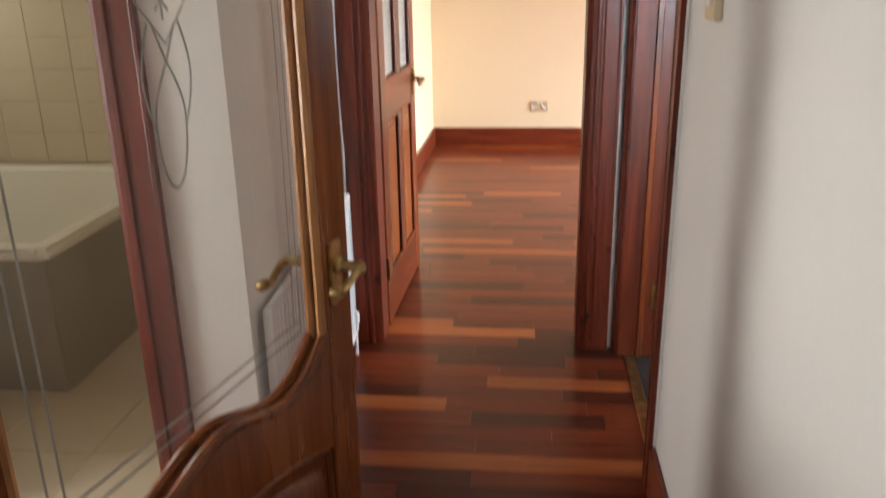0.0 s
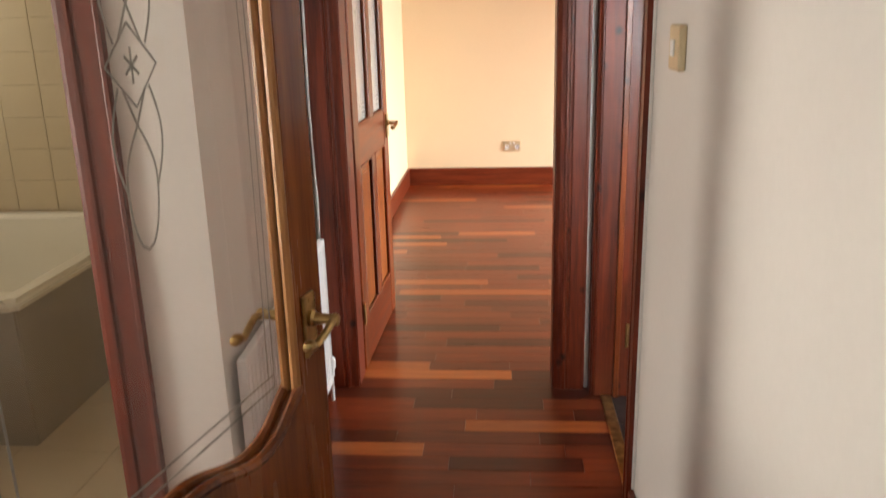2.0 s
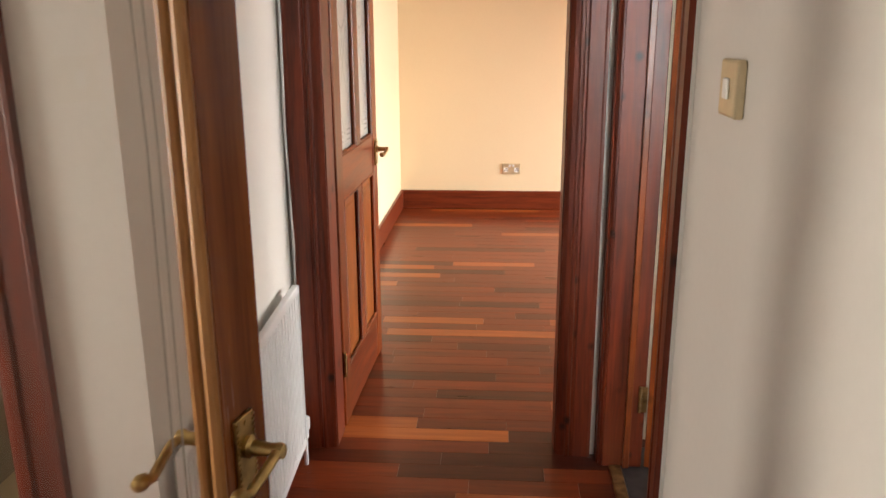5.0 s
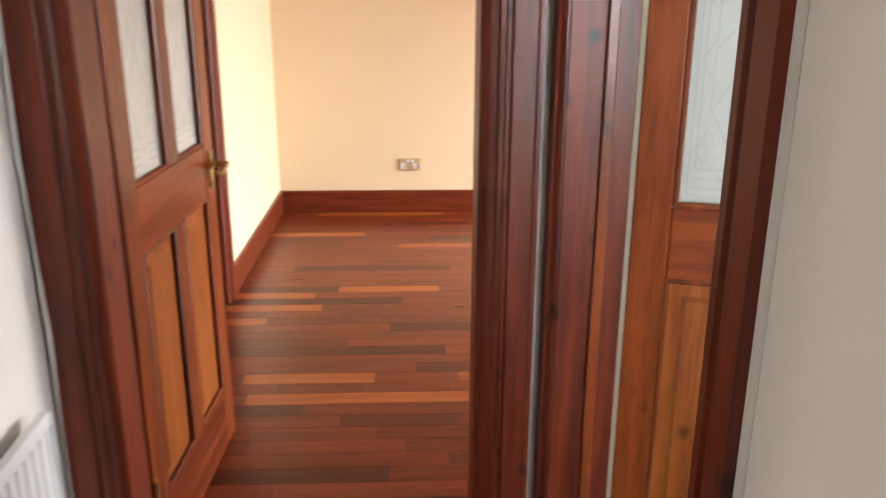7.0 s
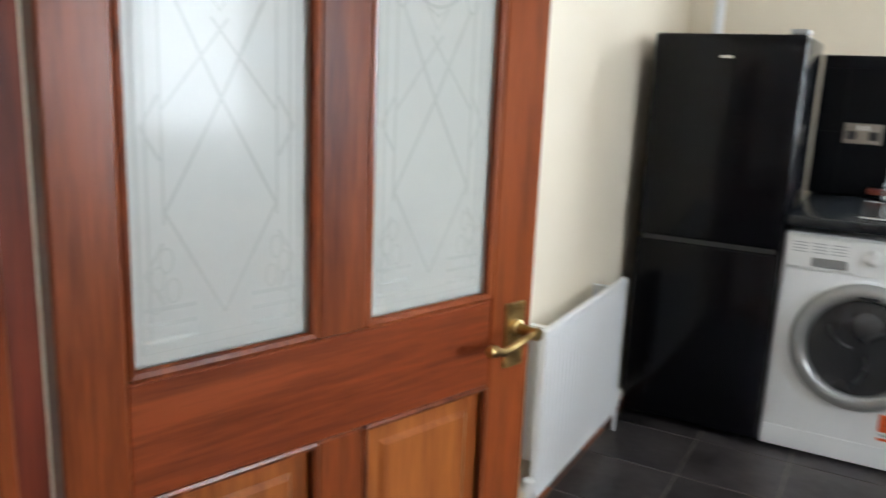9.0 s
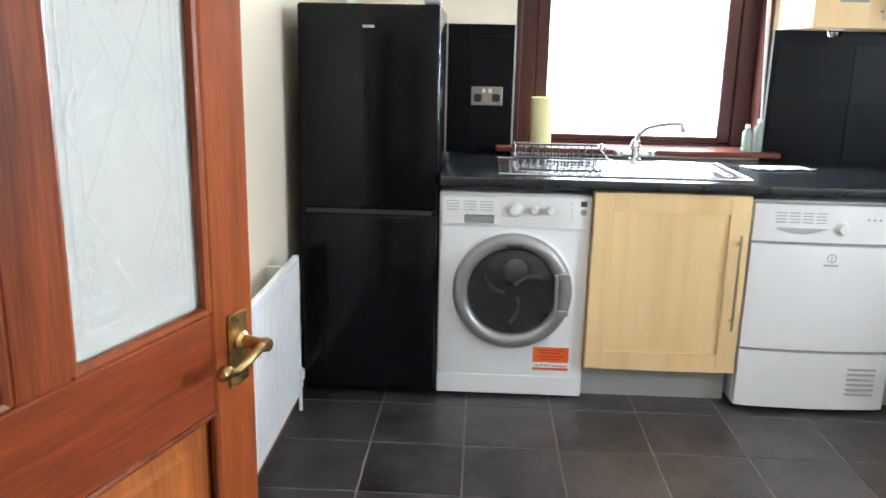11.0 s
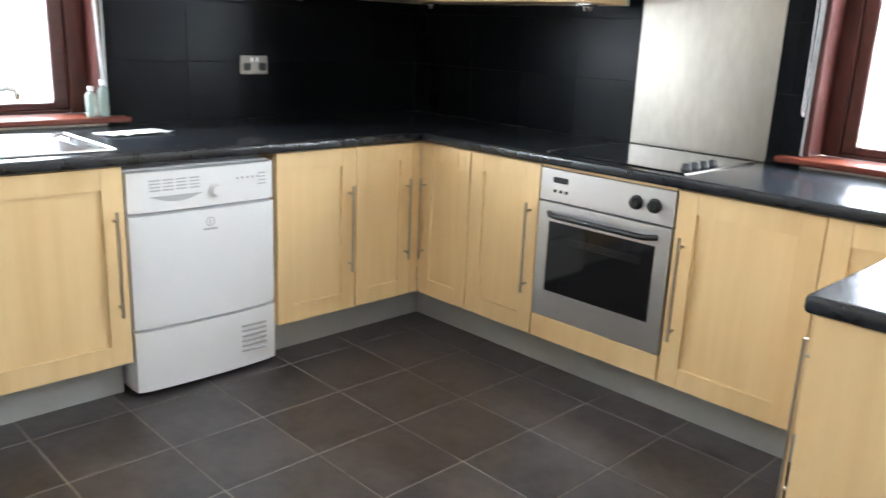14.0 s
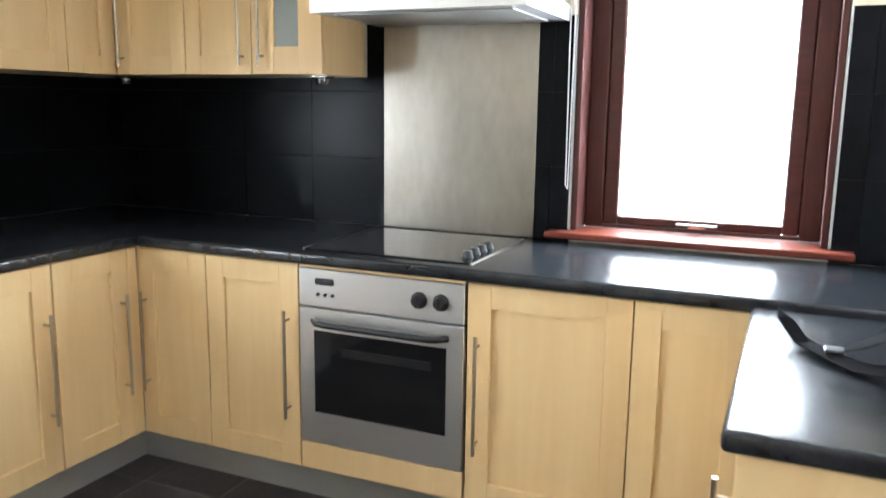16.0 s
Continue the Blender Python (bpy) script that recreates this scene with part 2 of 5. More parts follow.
GREY_INK = mat("grey_print", (0.45, 0.45, 0.46), 0.6, spread=0.05)
RUBBER = mat("black_rubber", (0.02, 0.02, 0.02), 0.6, spread=0.1)
FABRIC = mat("black_nylon_strap", (0.006, 0.006, 0.007), 0.9, spread=0.3, scale=40, bump=0.2, fine=300, spec=0.02)
DRUM = mat("washer_drum_steel", (0.10, 0.10, 0.105), 0.28, 0.85, spread=0.3, scale=6)
GROUND = mat("pale_gravel_ground", (0.45, 0.43, 0.40), 0.9, spread=0.3, scale=2)


# ---- building helpers ----
def box(bm, x0, x1, y0, y1, z0, z1, bevel=0.0, seg=1):
    vs = [bm.verts.new((x, y, z)) for x in (x0, x1) for y in (y0, y1) for z in (z0, z1)]
    fs = [bm.faces.new([vs[i] for i in f]) for f in ((0, 1, 3, 2), (4, 6, 7, 5), (0, 4, 5, 1), (2, 3, 7, 6), (0, 2, 6, 4), (1, 5, 7, 3))]
    if bevel:
        edges = {e for f in fs for e in f.edges}
        bmesh.ops.bevel(bm, geom=list(edges), offset=bevel, segments=seg, affect="EDGES", profile=0.5)
    return bm


def boxed(*dims, bevel=0.0, seg=1):
    return box(bmesh.new(), *dims, bevel=bevel, seg=seg)


def rod(bm, a, b, r, r2=None, n=12):
    """A round bar from a to b."""
    a, b = Vector(a), Vector(b)
    q = (b - a).to_track_quat("Z", "Y").to_matrix().to_4x4()
    bmesh.ops.create_cone(bm, cap_ends=True, segments=n, radius1=r, radius2=r if r2 is None else r2, depth=(b - a).length,
                          matrix=Matrix.Translation((a + b) / 2) @ q)
    return bm


def lathe(bm, profile, n=32, m=Matrix()):
    """Turns (radius, height) pairs about the z axis."""
    rings = []
    for r, h in profile:
        rings.append([bm.verts.new(m @ Vector((r * math.cos(2 * math.pi * i / n), r * math.sin(2 * math.pi * i / n), h))) for i in range(n)])
    for a, b in zip(rings, rings[1:]):
        for i in range(n):
            bm.faces.new((a[i], a[(i + 1) % n], b[(i + 1) % n], b[i]))
    return bm


def tube(bm, pts, r, n=8):
    """A round tube along a line of points."""
    pts = [Vector(p) for p in pts]
    rings = []
    for i, p in enumerate(pts):
        d = (pts[min(i + 1, len(pts) - 1)] - pts[max(i - 1, 0)]).normalized()
        q = d.to_track_quat("Z", "Y")
        rings.append([bm.verts.new(p + q @ Vector((r * math.cos(2 * math.pi * k / n), r * math.sin(2 * math.pi * k / n), 0))) for k in range(n)])
    for a, b in zip(rings, rings[1:]):
        for k in range(n):
            bm.faces.new((a[k], a[(k + 1) % n], b[(k + 1) % n], b[k]))
    bm.faces.new(rings[0][::-1]), bm.faces.new(rings[-1])
    return bm


def ribbon(bm, pts, w, y, closed=False):
    """A flat strip of width w along points (x, z) that lies in the plane y, 1 mm thick."""
    pts = [Vector((p[0], 0, p[1])) for p in pts]
    n = len(pts)
    rows = []
    for i, p in enumerate(pts):
        a = pts[(i - 1) % n] if closed or i else pts[i]
        b = pts[(i + 1) % n] if closed or i < n - 1 else pts[i]
        d = (b - a).normalized()
        s = Vector((-d.z, 0, d.x)) * w / 2
        rows.append((bm.verts.new(p + s + Vector((0, y, 0))), bm.verts.new(p - s + Vector((0, y, 0)))))
    for i in range(n if closed else n - 1):
        a, b = rows[i], rows[(i + 1) % n]
        bm.faces.new((a[0], b[0], b[1], a[1]))
    return bm


def finish(name, bm, material, smooth=False):
    me = bpy.data.meshes.new(name)
    bmesh.ops.recalc_face_normals(bm, faces=bm.faces)
    bm.to_mesh(me)
    bm.free()
    me.materials.append(material)
    if smooth:
        me.polygons.foreach_set("use_smooth", [True] * len(me.polygons))
        me.set_sharp_from_angle(angle=radians(40))
    return me


def part(name, bm, material, parent, label="", smooth=False, at=None):
    ob = new(name, finish(name, bm, material, smooth))
    ob.parent = parent
    if at is not None:
        ob.matrix_basis = at
    if label:
        ob["label"] = label
    return ob


def thing(name, m, label, category, group="", kind=""):
    ob = new(name)
    ob.empty_display_size = 0.05
    ob.matrix_basis = m
    return tagged(ob, label, category, group, kind)


def solid(name, bm, material, label, category, kind="structure", smooth=False, group=""):
    return tagged(new(name, finish(name, bm, material, smooth)), label, category, group, kind)


# ---- the shell ----
H = 2.33
BACK, FRONT = 3.405, 7.23


def wall_with_openings(name, along, a0, a1, t0, t1, openings, material, label, z1=H):
    """A wall along x or y from a0 to a1, t0 to t1 thick, with openings (from, to, bottom, top)."""
    bm = bmesh.new()

    def block(p, q, lo, hi):
        if q - p > 1e-4 and hi - lo > 1e-4:
            box(bm, *((p, q, t0, t1) if along == "x" else (t0, t1, p, q)), lo, hi)
    at = a0
    for p, q, lo, hi in sorted(openings):
        block(at, p, 0, z1)
        block(p, q, 0, lo), block(p, q, hi, z1)
        at = q
    block(at, a1, 0, z1)
    return solid(name, bm, material, label, "wall")


# hall and kitchen dividing wall, with the kitchen doorway
wall_with_openings("wall_hall_east", "y", -1.2, 2.562, 0.85, 0.90, [], WHITE_WALL, "off-white painted hall wall with a doorway to the kitchen")
wall_with_openings("wall_hall_east_far", "y", 2.562, BACK, 0.84, 0.965, [(2.562, 3.352, 0, 1.985)], WHITE_WALL, "off-white painted wall over the kitchen doorway")
# wall between hall and living room
wall_with_openings("wall_hall_end", "x", -0.6, 0.965, BACK, 3.52, [(-0.086, 0.706, 0, 1.982)], WHITE_WALL, "off-white painted end wall of the hall with a doorway")
wall_with_openings("wall_kitchen_north", "x", 0.965, 4.46, 3.52, 3.64, [], CREAM, "cream painted kitchen wall behind the radiator")
wall_with_openings("wall_kitchen_east", "y", -0.28, 3.52, 4.36, 4.60, [(1.47, 2.62, 0.935, 2.1)], CREAM, "cream painted kitchen wall with the sink window")
wall_with_openings("wall_kitchen_south", "x", 0.84, 4.60, -0.52, -0.28, [(1.285, 2.14, 0.935, 2.1)], CREAM, "cream painted kitchen wall with a window beside the hob")
bm = bmesh.new()
foot = [bm.verts.new(p) for p in ((-0.288, 2.281, 0), (-0.135, 2.281, 0), (-0.196, BACK - 0.001, 0), (-0.288, BACK - 0.001, 0))]
prism = bmesh.ops.extrude_face_region(bm, geom=[bm.faces.new(foot)])
bmesh.ops.translate(bm, vec=(0, 0, H), verts=[v for v in prism["geom"] if isinstance(v, bmesh.types.BMVert)])
solid("wall_hall_west", bm, WHITE_WALL, "off-white painted hall wall behind the radiator, slightly out of square", "wall")
wall_with_openings("wall_bathroom_front", "x", -2.1, -0.135, 2.18, 2.28, [(-1.132, -0.385, 0, 1.98)], WHITE_WALL, "off-white painted wall with the bathroom doorway")
# The opening here is added, out of view, to let the side light in.
wall_with_openings("wall_hall_side", "y", 1.01, 2.18, -2.1, -2.0, [(1.2, 1.8, 0.65, 1.65)], WHITE_WALL, "off-white painted side hall wall with an added, unseen light opening")
wall_with_openings("wall_porch_front", "x", -2.1, 0.84, 0.91, 1.01, [(-0.012, 0.84, 0, 2.03)], WHITE_WALL, "off-white painted wall with the hall doorway")
wall_with_openings("wall_porch_west", "y", -1.3, 0.91, -0.45, -0.35, [], WHITE_WALL, "off-white painted porch wall")
# Unseen opening, added only for the porch fill lamp.
wall_with_openings("wall_porch_south", "x", -0.45, 0.965, -1.3, -1.2, [(-0.1, 0.8, 0.7, 2.1)], WHITE_WALL, "off-white painted porch wall with an added, unseen opening")
# living room
wall_with_openings("wall_living_north", "x", -0.45, 3.95, FRONT, FRONT + 0.1, [], PEACH, "peach painted living room wall with a power socket")
wall_with_openings("wall_living_west", "y", 3.52, FRONT, -0.42, -0.31, [(4.70, 5.50, 0, 1.98)], PEACH, "peach painted living room wall with a side door")
wall_with_openings("wall_living_east", "y", 3.64, FRONT, 3.80, 3.90, [(4.7, 6.8, 0.1, 1.95)], PEACH, "peach painted living room wall with a wide window")
# bathroom
# The wall's opening is added out of view for the bathroom fill.
wall_with_openings("wall_bathroom_west", "y", 2.28, 4.3, -2.6, -2.5, [(3.1, 3.9, 1.15, 2.05)], BATH_TILE, "cream tiled bathroom wall with an added, unseen opening")
wall_with_openings("wall_bathroom_north", "x", -2.6, -0.42, 4.2, 4.3, [], BATH_TILE, "cream tiled bathroom wall above the bath")
wall_with_openings("wall_bathroom_east", "y", 2.28, 3.52, -0.36, -0.29, [], BATH_TILE, "cream tiled bathroom wall")
wall_with_openings("wall_bathroom_south", "x", -2.6, -2.1, 2.18, 2.28, [], BATH_TILE, "cream tiled bathroom wall")

solid("ceiling_hall", boxed(-2.7, 0.9, -1.35, 3.46, H, H + 0.1), CEIL, "white painted hall ceiling", "ceiling")
solid("ceiling_bathroom", boxed(-2.7, -0.3, 3.46, 4.35, H, H + 0.1), CEIL, "white painted bathroom ceiling", "ceiling")
solid("ceiling_kitchen", boxed(0.9, 4.65, -0.55, 3.58, H, H + 0.1), CEIL, "white painted kitchen ceiling", "ceiling")
solid("ceiling_living_room", boxed(-0.3, 3.95, 3.58, 7.4, H, H + 0.1), CEIL, "white textured living room ceiling", "ceiling")
solid("floor_base", boxed(-2.7, 4.65, -1.35, 7.4, -0.12, -0.014), FLOOR_GROUT, "grey floor screed under tiles and planks", "floor")
solid("ground", boxed(-300, 300, -300, 300, -0.6, -0.5), GROUND, "pale gravel ground outside", "ground")


# ---- trim ----
def skirting(name, x0, x1, y0, y1, material, h=0.15):
    """A moulded skirting board in a box; the top edge is rounded."""
    bm = boxed(x0, x1, y0, y1, 0, h, bevel=0.006, seg=2)
    return solid(name, bm, material, "mahogany-stained moulded skirting board along the wall", "skirting board")


skirting("baseboard_hall_east", 0.832, 0.85, 0.3, 2.482, MAHOG_Y)
skirting("baseboard_living_north", -0.31, 3.8, FRONT - 0.02, FRONT, MAHOG_X)
skirting("baseboard_living_west", -0.31, -0.29, 5.58, FRONT - 0.02, MAHOG_Y)
skirting("baseboard_living_west_near", -0.31, -0.29, 3.53, 4.62, MAHOG_Y)
sk = skirting("baseboard_hall_west", 0, 1.09, -0.017, 0.0, MAHOG_X)
sk.matrix_basis = pose(-0.136, 2.285, 0, 0, 0, 93.1)


def casing_profile(bm, p0, p1, out, inward, w, d):
    """One architrave board between p0 and p1: flat face, a bead and a rounded inner quirk.
    out: the way off the wall. inward: the way towards the opening."""
    p0, p1, out, inward = Vector(p0), Vector(p1), Vector(out), Vector(inward)
    prof = [(0, 0), (0, d), (w * 0.08, d), (w * 0.12, d * 0.9), (w * 0.5, d * 0.9), (w * 0.54, d * 0.62), (w * 0.60, d * 0.62), (w * 0.64, d * 0.95),
            (w * 0.72, d * 0.95), (w * 0.76, d * 0.65), (w * 0.88, d * 0.6), (w * 0.96, d * 0.4), (w, d * 0.3), (w, 0)]
    rows = [[bm.verts.new(p + inward * a + out * b) for a, b in prof] for p in (p0, p1)]
    for i in range(len(prof)):
        j = (i + 1) % len(prof)
        bm.faces.new((rows[0][i], rows[0][j], rows[1][j], rows[1][i]))
    bm.faces.new(rows[0][::-1]), bm.faces.new(rows[1])
    return bm


def doorway(name, along, a0, a1, t0, t1, top, sides, label, w=0.1, d=0.02, lining=0.022, stop=None, mat_v=MAHOG, near_t=None):
    """Lining and architraves round an opening a0..a1 of a wall t0..t1 thick, that is open up to top. sides: which faces get an architrave."""
    ob = thing(name, Matrix(), label, "door frame", kind="structure")
    e = 0.002

    def P(a, t, z):
        return (a, t, z) if along == "x" else (t, a, z)

    def B(p, q, s, u, lo, hi):
        return boxed(*((p, q, s, u) if along == "x" else (s, u, p, q)), lo, hi, bevel=0.002)
    part("jamb", B(a0 + e, a0 + lining, t0 - e, (near_t or t1) + e, 0, top), mat_v, ob)
    part("jamb", B(a1 - lining, a1 - e, t0 - e, t1 + e, 0, top), mat_v, ob)
    part("head_lining", B(a0 + lining, a1 - lining, t0 - e, t1 + e, top - lining, top - e), MAHOG_X, ob)
    for t, s in ((t0, -1), (t1, 1)):
        if s not in sides:
            continue
        out = P(0, s, 0)
        if not near_t:
            part("architrave", casing_profile(bmesh.new(), P(a0 + 0.006 - w + lining - 0.01, t, 0), P(a0 + 0.006 - w + lining - 0.01, t, top + w - 0.02), out, P(1, 0, 0), w, d), mat_v, ob)
        part("architrave", casing_profile(bmesh.new(), P(a1 - 0.006 + w - lining + 0.01, t, 0), P(a1 - 0.006 + w - lining + 0.01, t, top + w - 0.02), out, P(-1, 0, 0), w, d), mat_v, ob)
        part("architrave_head", casing_profile(bmesh.new(), P(a0 + lining - 0.004, t, top + w - 0.03), P(a1 - lining + 0.004, t, top + w - 0.03), out, (0, 0, -1), w, d), MAHOG_X if along == "x" else MAHOG_Y, ob)
    if stop:
        s0, s1 = stop
        part("door_stop", B(a1 - lining - 0.012, a1 - lining, s0, s1, 0, top - lining), PINE, ob)
        part("door_stop", B(a0 + lining + 0.006, a1 - lining - 0.012, s0, s1, top - lining - 0.012, top - lining), PINE, ob)
    return ob


doorway("trim_living_doorway", "x", -0.086, 0.706, BACK, 3.52, 1.982, (-1, 1), "mahogany-stained moulded door frame at the end of the hall", w=0.115)
doorway("trim_kitchen_doorway", "y", 2.562, 3.352, 0.84, 0.965, 1.985, (-1,), "mahogany-stained knotty door frame of the kitchen doorway", w=0.075, stop=(0.905, 0.925), near_t=0.90)
kd = bpy.data.objects["trim_kitchen_doorway"]
part("architrave", casing_profile(bmesh.new(), (0.8495, 2.488, 0), (0.8495, 2.488, 2.05), (-1, 0, 0), (0, 1, 0), 0.095, 0.020), MAHOG, kd)
part("paint_edge", boxed(0.842, 0.8495, 2.4825, 2.4875, 0.15, 2.05), CEIL, kd, "white paint line along the frame")
doorway("trim_bathroom_doorway", "x", -1.132, -0.385, 2.18, 2.28, 1.98, (-1,), "mahogany-stained door frame of the bathroom doorway")
hd = thing("trim_hall_doorway", Matrix(), "mahogany-stained lining of the hall doorway", "door frame", kind="structure")
part("jamb", boxed(-0.010, 0.013, 0.908, 1.008, 0, 2.028, bevel=0.002), MAHOG, hd)
part("head_lining", boxed(0.013, 0.838, 0.908, 1.012, 2.005, 2.028, bevel=0.002), MAHOG_X, hd)
doorway("trim_living_side_doorway", "y", 4.70, 5.50, -0.42, -0.31, 1.98, (1,), "mahogany-stained door frame in the living room wall")


# ---- doors ----
def lever_set(parent, x, z, turn, label="worn brass lever handle on a square plate", back=0.0):
    """A lever on a latch plate, on the front (-y) face of a leaf. turn: 1 lever points to +x, -1 to -x."""
    plate = part("handle_plate", boxed(x - 0.021, x + 0.021, -0.006, 0, z - 0.054, z + 0.054, bevel=0.002, seg=2), BRASS, parent, label)
    edge = bmesh.new()
    for i in range(14):
        for sx in (-1, 1):
            rod(edge, (x + sx * 0.0185, -0.0075, z - 0.048 + i * 0.0074), (x + sx * 0.0185, -0.005, z - 0.048 + i * 0.0074), 0.0022, n=6)
    part("plate_beading", edge, BRASS, plate)
    bm = lathe(bmesh.new(), [(0.014, 0), (0.015, 0.006), (0.010, 0.010), (0.0085, 0.034), (0.011, 0.044), (0.009, 0.050), (0.0, 0.051)], 16, pose(x, -0.006, z + 0.012, 90))
    tube(bm, [(x, -0.048, z + 0.012), (x + turn * 0.02, -0.052, z + 0.013), (x + turn * 0.045, -0.050, z + 0.004), (x + turn * 0.07, -0.047, z - 0.004), (x + turn * 0.088, -0.046, z + 0.001)], 0.0065, 10)
    lathe(bm, [(0, -0.012), (0.008, -0.009), (0.0105, 0), (0.008, 0.009), (0, 0.012)], 12, pose(x + turn * 0.093, -0.046, z + 0.003, 0, 90))
    part("lever", bm, BRASS, plate, smooth=True)
    for dz in (-0.044, 0.044):
        part("screw", rod(bmesh.new(), (x, -0.0075, z + dz), (x, -0.005, z + dz), 0.0035, n=10), BRASS, plate)
    if back:
        for o in (plate, *plate.children):
            for v in o.data.vertices:
                v.co.y = back - v.co.y
            o.data.flip_normals()


def raised_panel(x0, x1, z0, z1, y0, y1):
    """A fielded panel: a raised middle with sloping sides, on both faces."""
    bm = bmesh.new()
    s = 0.035
    for y, k in ((y0, 1), (y1, -1)):
        o = [bm.verts.new((x, y + k * 0.010, z)) for x, z in ((x0, z0), (x1, z0), (x1, z1), (x0, z1))]
        i = [bm.verts.new((x, y + k * 0.009, z)) for x, z in ((x0 + s, z0 + s), (x1 - s, z0 + s), (x1 - s, z1 - s), (x0 + s, z1 - s))]
        j = [bm.verts.new((x, y + k * 0.003, z)) for x, z in ((x0 + s + 0.008, z0 + s + 0.008), (x1 - s - 0.008, z0 + s + 0.008), (x1 - s - 0.008, z1 - s - 0.008), (x0 + s + 0.008, z1 - s - 0.008))]
        for n in range(4):
            m = (n + 1) % 4
            bm.faces.new((o[n], o[m], i[m], i[n])), bm.faces.new((i[n], i[m], j[m], j[n]))
        bm.faces.new(j)
    return bm


def bead(x0, x1, z0, z1, y, r=0.007):
    """A moulded bead round an opening, on one face."""
    bm = bmesh.new()
    for a, b in (((x0, z0), (x1, z0)), ((x1, z0), (x1, z1)), ((x1, z1), (x0, z1)), ((x0, z1), (x0, z0))):
        rod(bm, (a[0], y, a[1]), (b[0], y, b[1]), r, n=8)
    return bm


def oval(cx, cz, a, b, n=28, t0=0.0, t1=2 * math.pi):
    return [(cx + a * math.cos(t0 + (t1 - t0) * i / n), cz + b * math.sin(t0 + (t1 - t0) * i / n)) for i in range(n + 1)]


def etched_pane_lines(x0, x1, z0, z1, y):
    """The border, lattice and flowers on a frosted door pane."""
    bm = bmesh.new()
    c, w = (x0 + x1) / 2, (x1 - x0)
    for k in (0.016, 0.027):
        ribbon(bm, [(x0 + k, z1 - 0.02), (x0 + k, z0 + k), (x1 - k, z0 + k), (x1 - k, z1 - 0.02)], 0.003, y)
    ribbon(bm, [(x0 + 0.045, z1 - 0.02), (x0 + 0.045, z0 + 0.16)], 0.003, y)
    ribbon(bm, [(x1 - 0.045, z1 - 0.02), (x1 - 0.045, z0 + 0.16)], 0.003, y)
    for k in range(3):
        for x, e in ((x0 + 0.02, 1), (x1 - 0.02, -1)):
            ribbon(bm, [(x, z0 + 0.03 + 0.018 * k), (x + e * 0.06, z0 + 0.03 + 0.018 * k)], 0.005, y)
    lo, hi = z0 + 0.05, z0 + 0.42
    q = w * 0.30
    step = (hi - lo) / 3
    for s in (-1, 1):
        ribbon(bm, [(c, lo), (c + s * q, lo + step), (c, lo + 2 * step), (c - s * q * 0.9, hi)], 0.004, y)
        ribbon(bm, [(c - s * q, lo + step * 1.9), (c + s * q * 0.15, lo + step * 2.7)], 0.003, y)
        for dz in (0.30, 0.14):
            ribbon(bm, [(c + s * q * 1.05, z0 + dz), (c + s * q * 1.35, z0 + dz - 0.035), (c + s * q * 1.05, z0 + dz - 0.07)], 0.0035, y)
        for dx, dz in ((0.9, 0.085), (1.15, 0.10), (1.0, 0.12), (1.2, 0.075)):
            ribbon(bm, oval(c + s * q * dx, z0 + dz, 0.008, 0.014, 12), 0.0022, y)
        ribbon(bm, oval(c + s * q * 0.95, hi + 0.012, 0.012, 0.016, 12), 0.003, y)
    ribbon(bm, oval(c, hi + 0.13, q * 1.15, 0.13, 24, math.pi, 2 * math.pi), 0.005, y)
    ribbon(bm, [(c - 0.02, hi), (c, hi - 0.03), (c + 0.02, hi), (c, hi - 0.012), (c - 0.02, hi)], 0.003, y)
    for s in (-1, 1):
        ribbon(bm, [(c + s * 0.015, hi + 0.05), (c + s * 0.03, hi + 0.2), (c, hi + 0.36)], 0.003, y)
    return bm


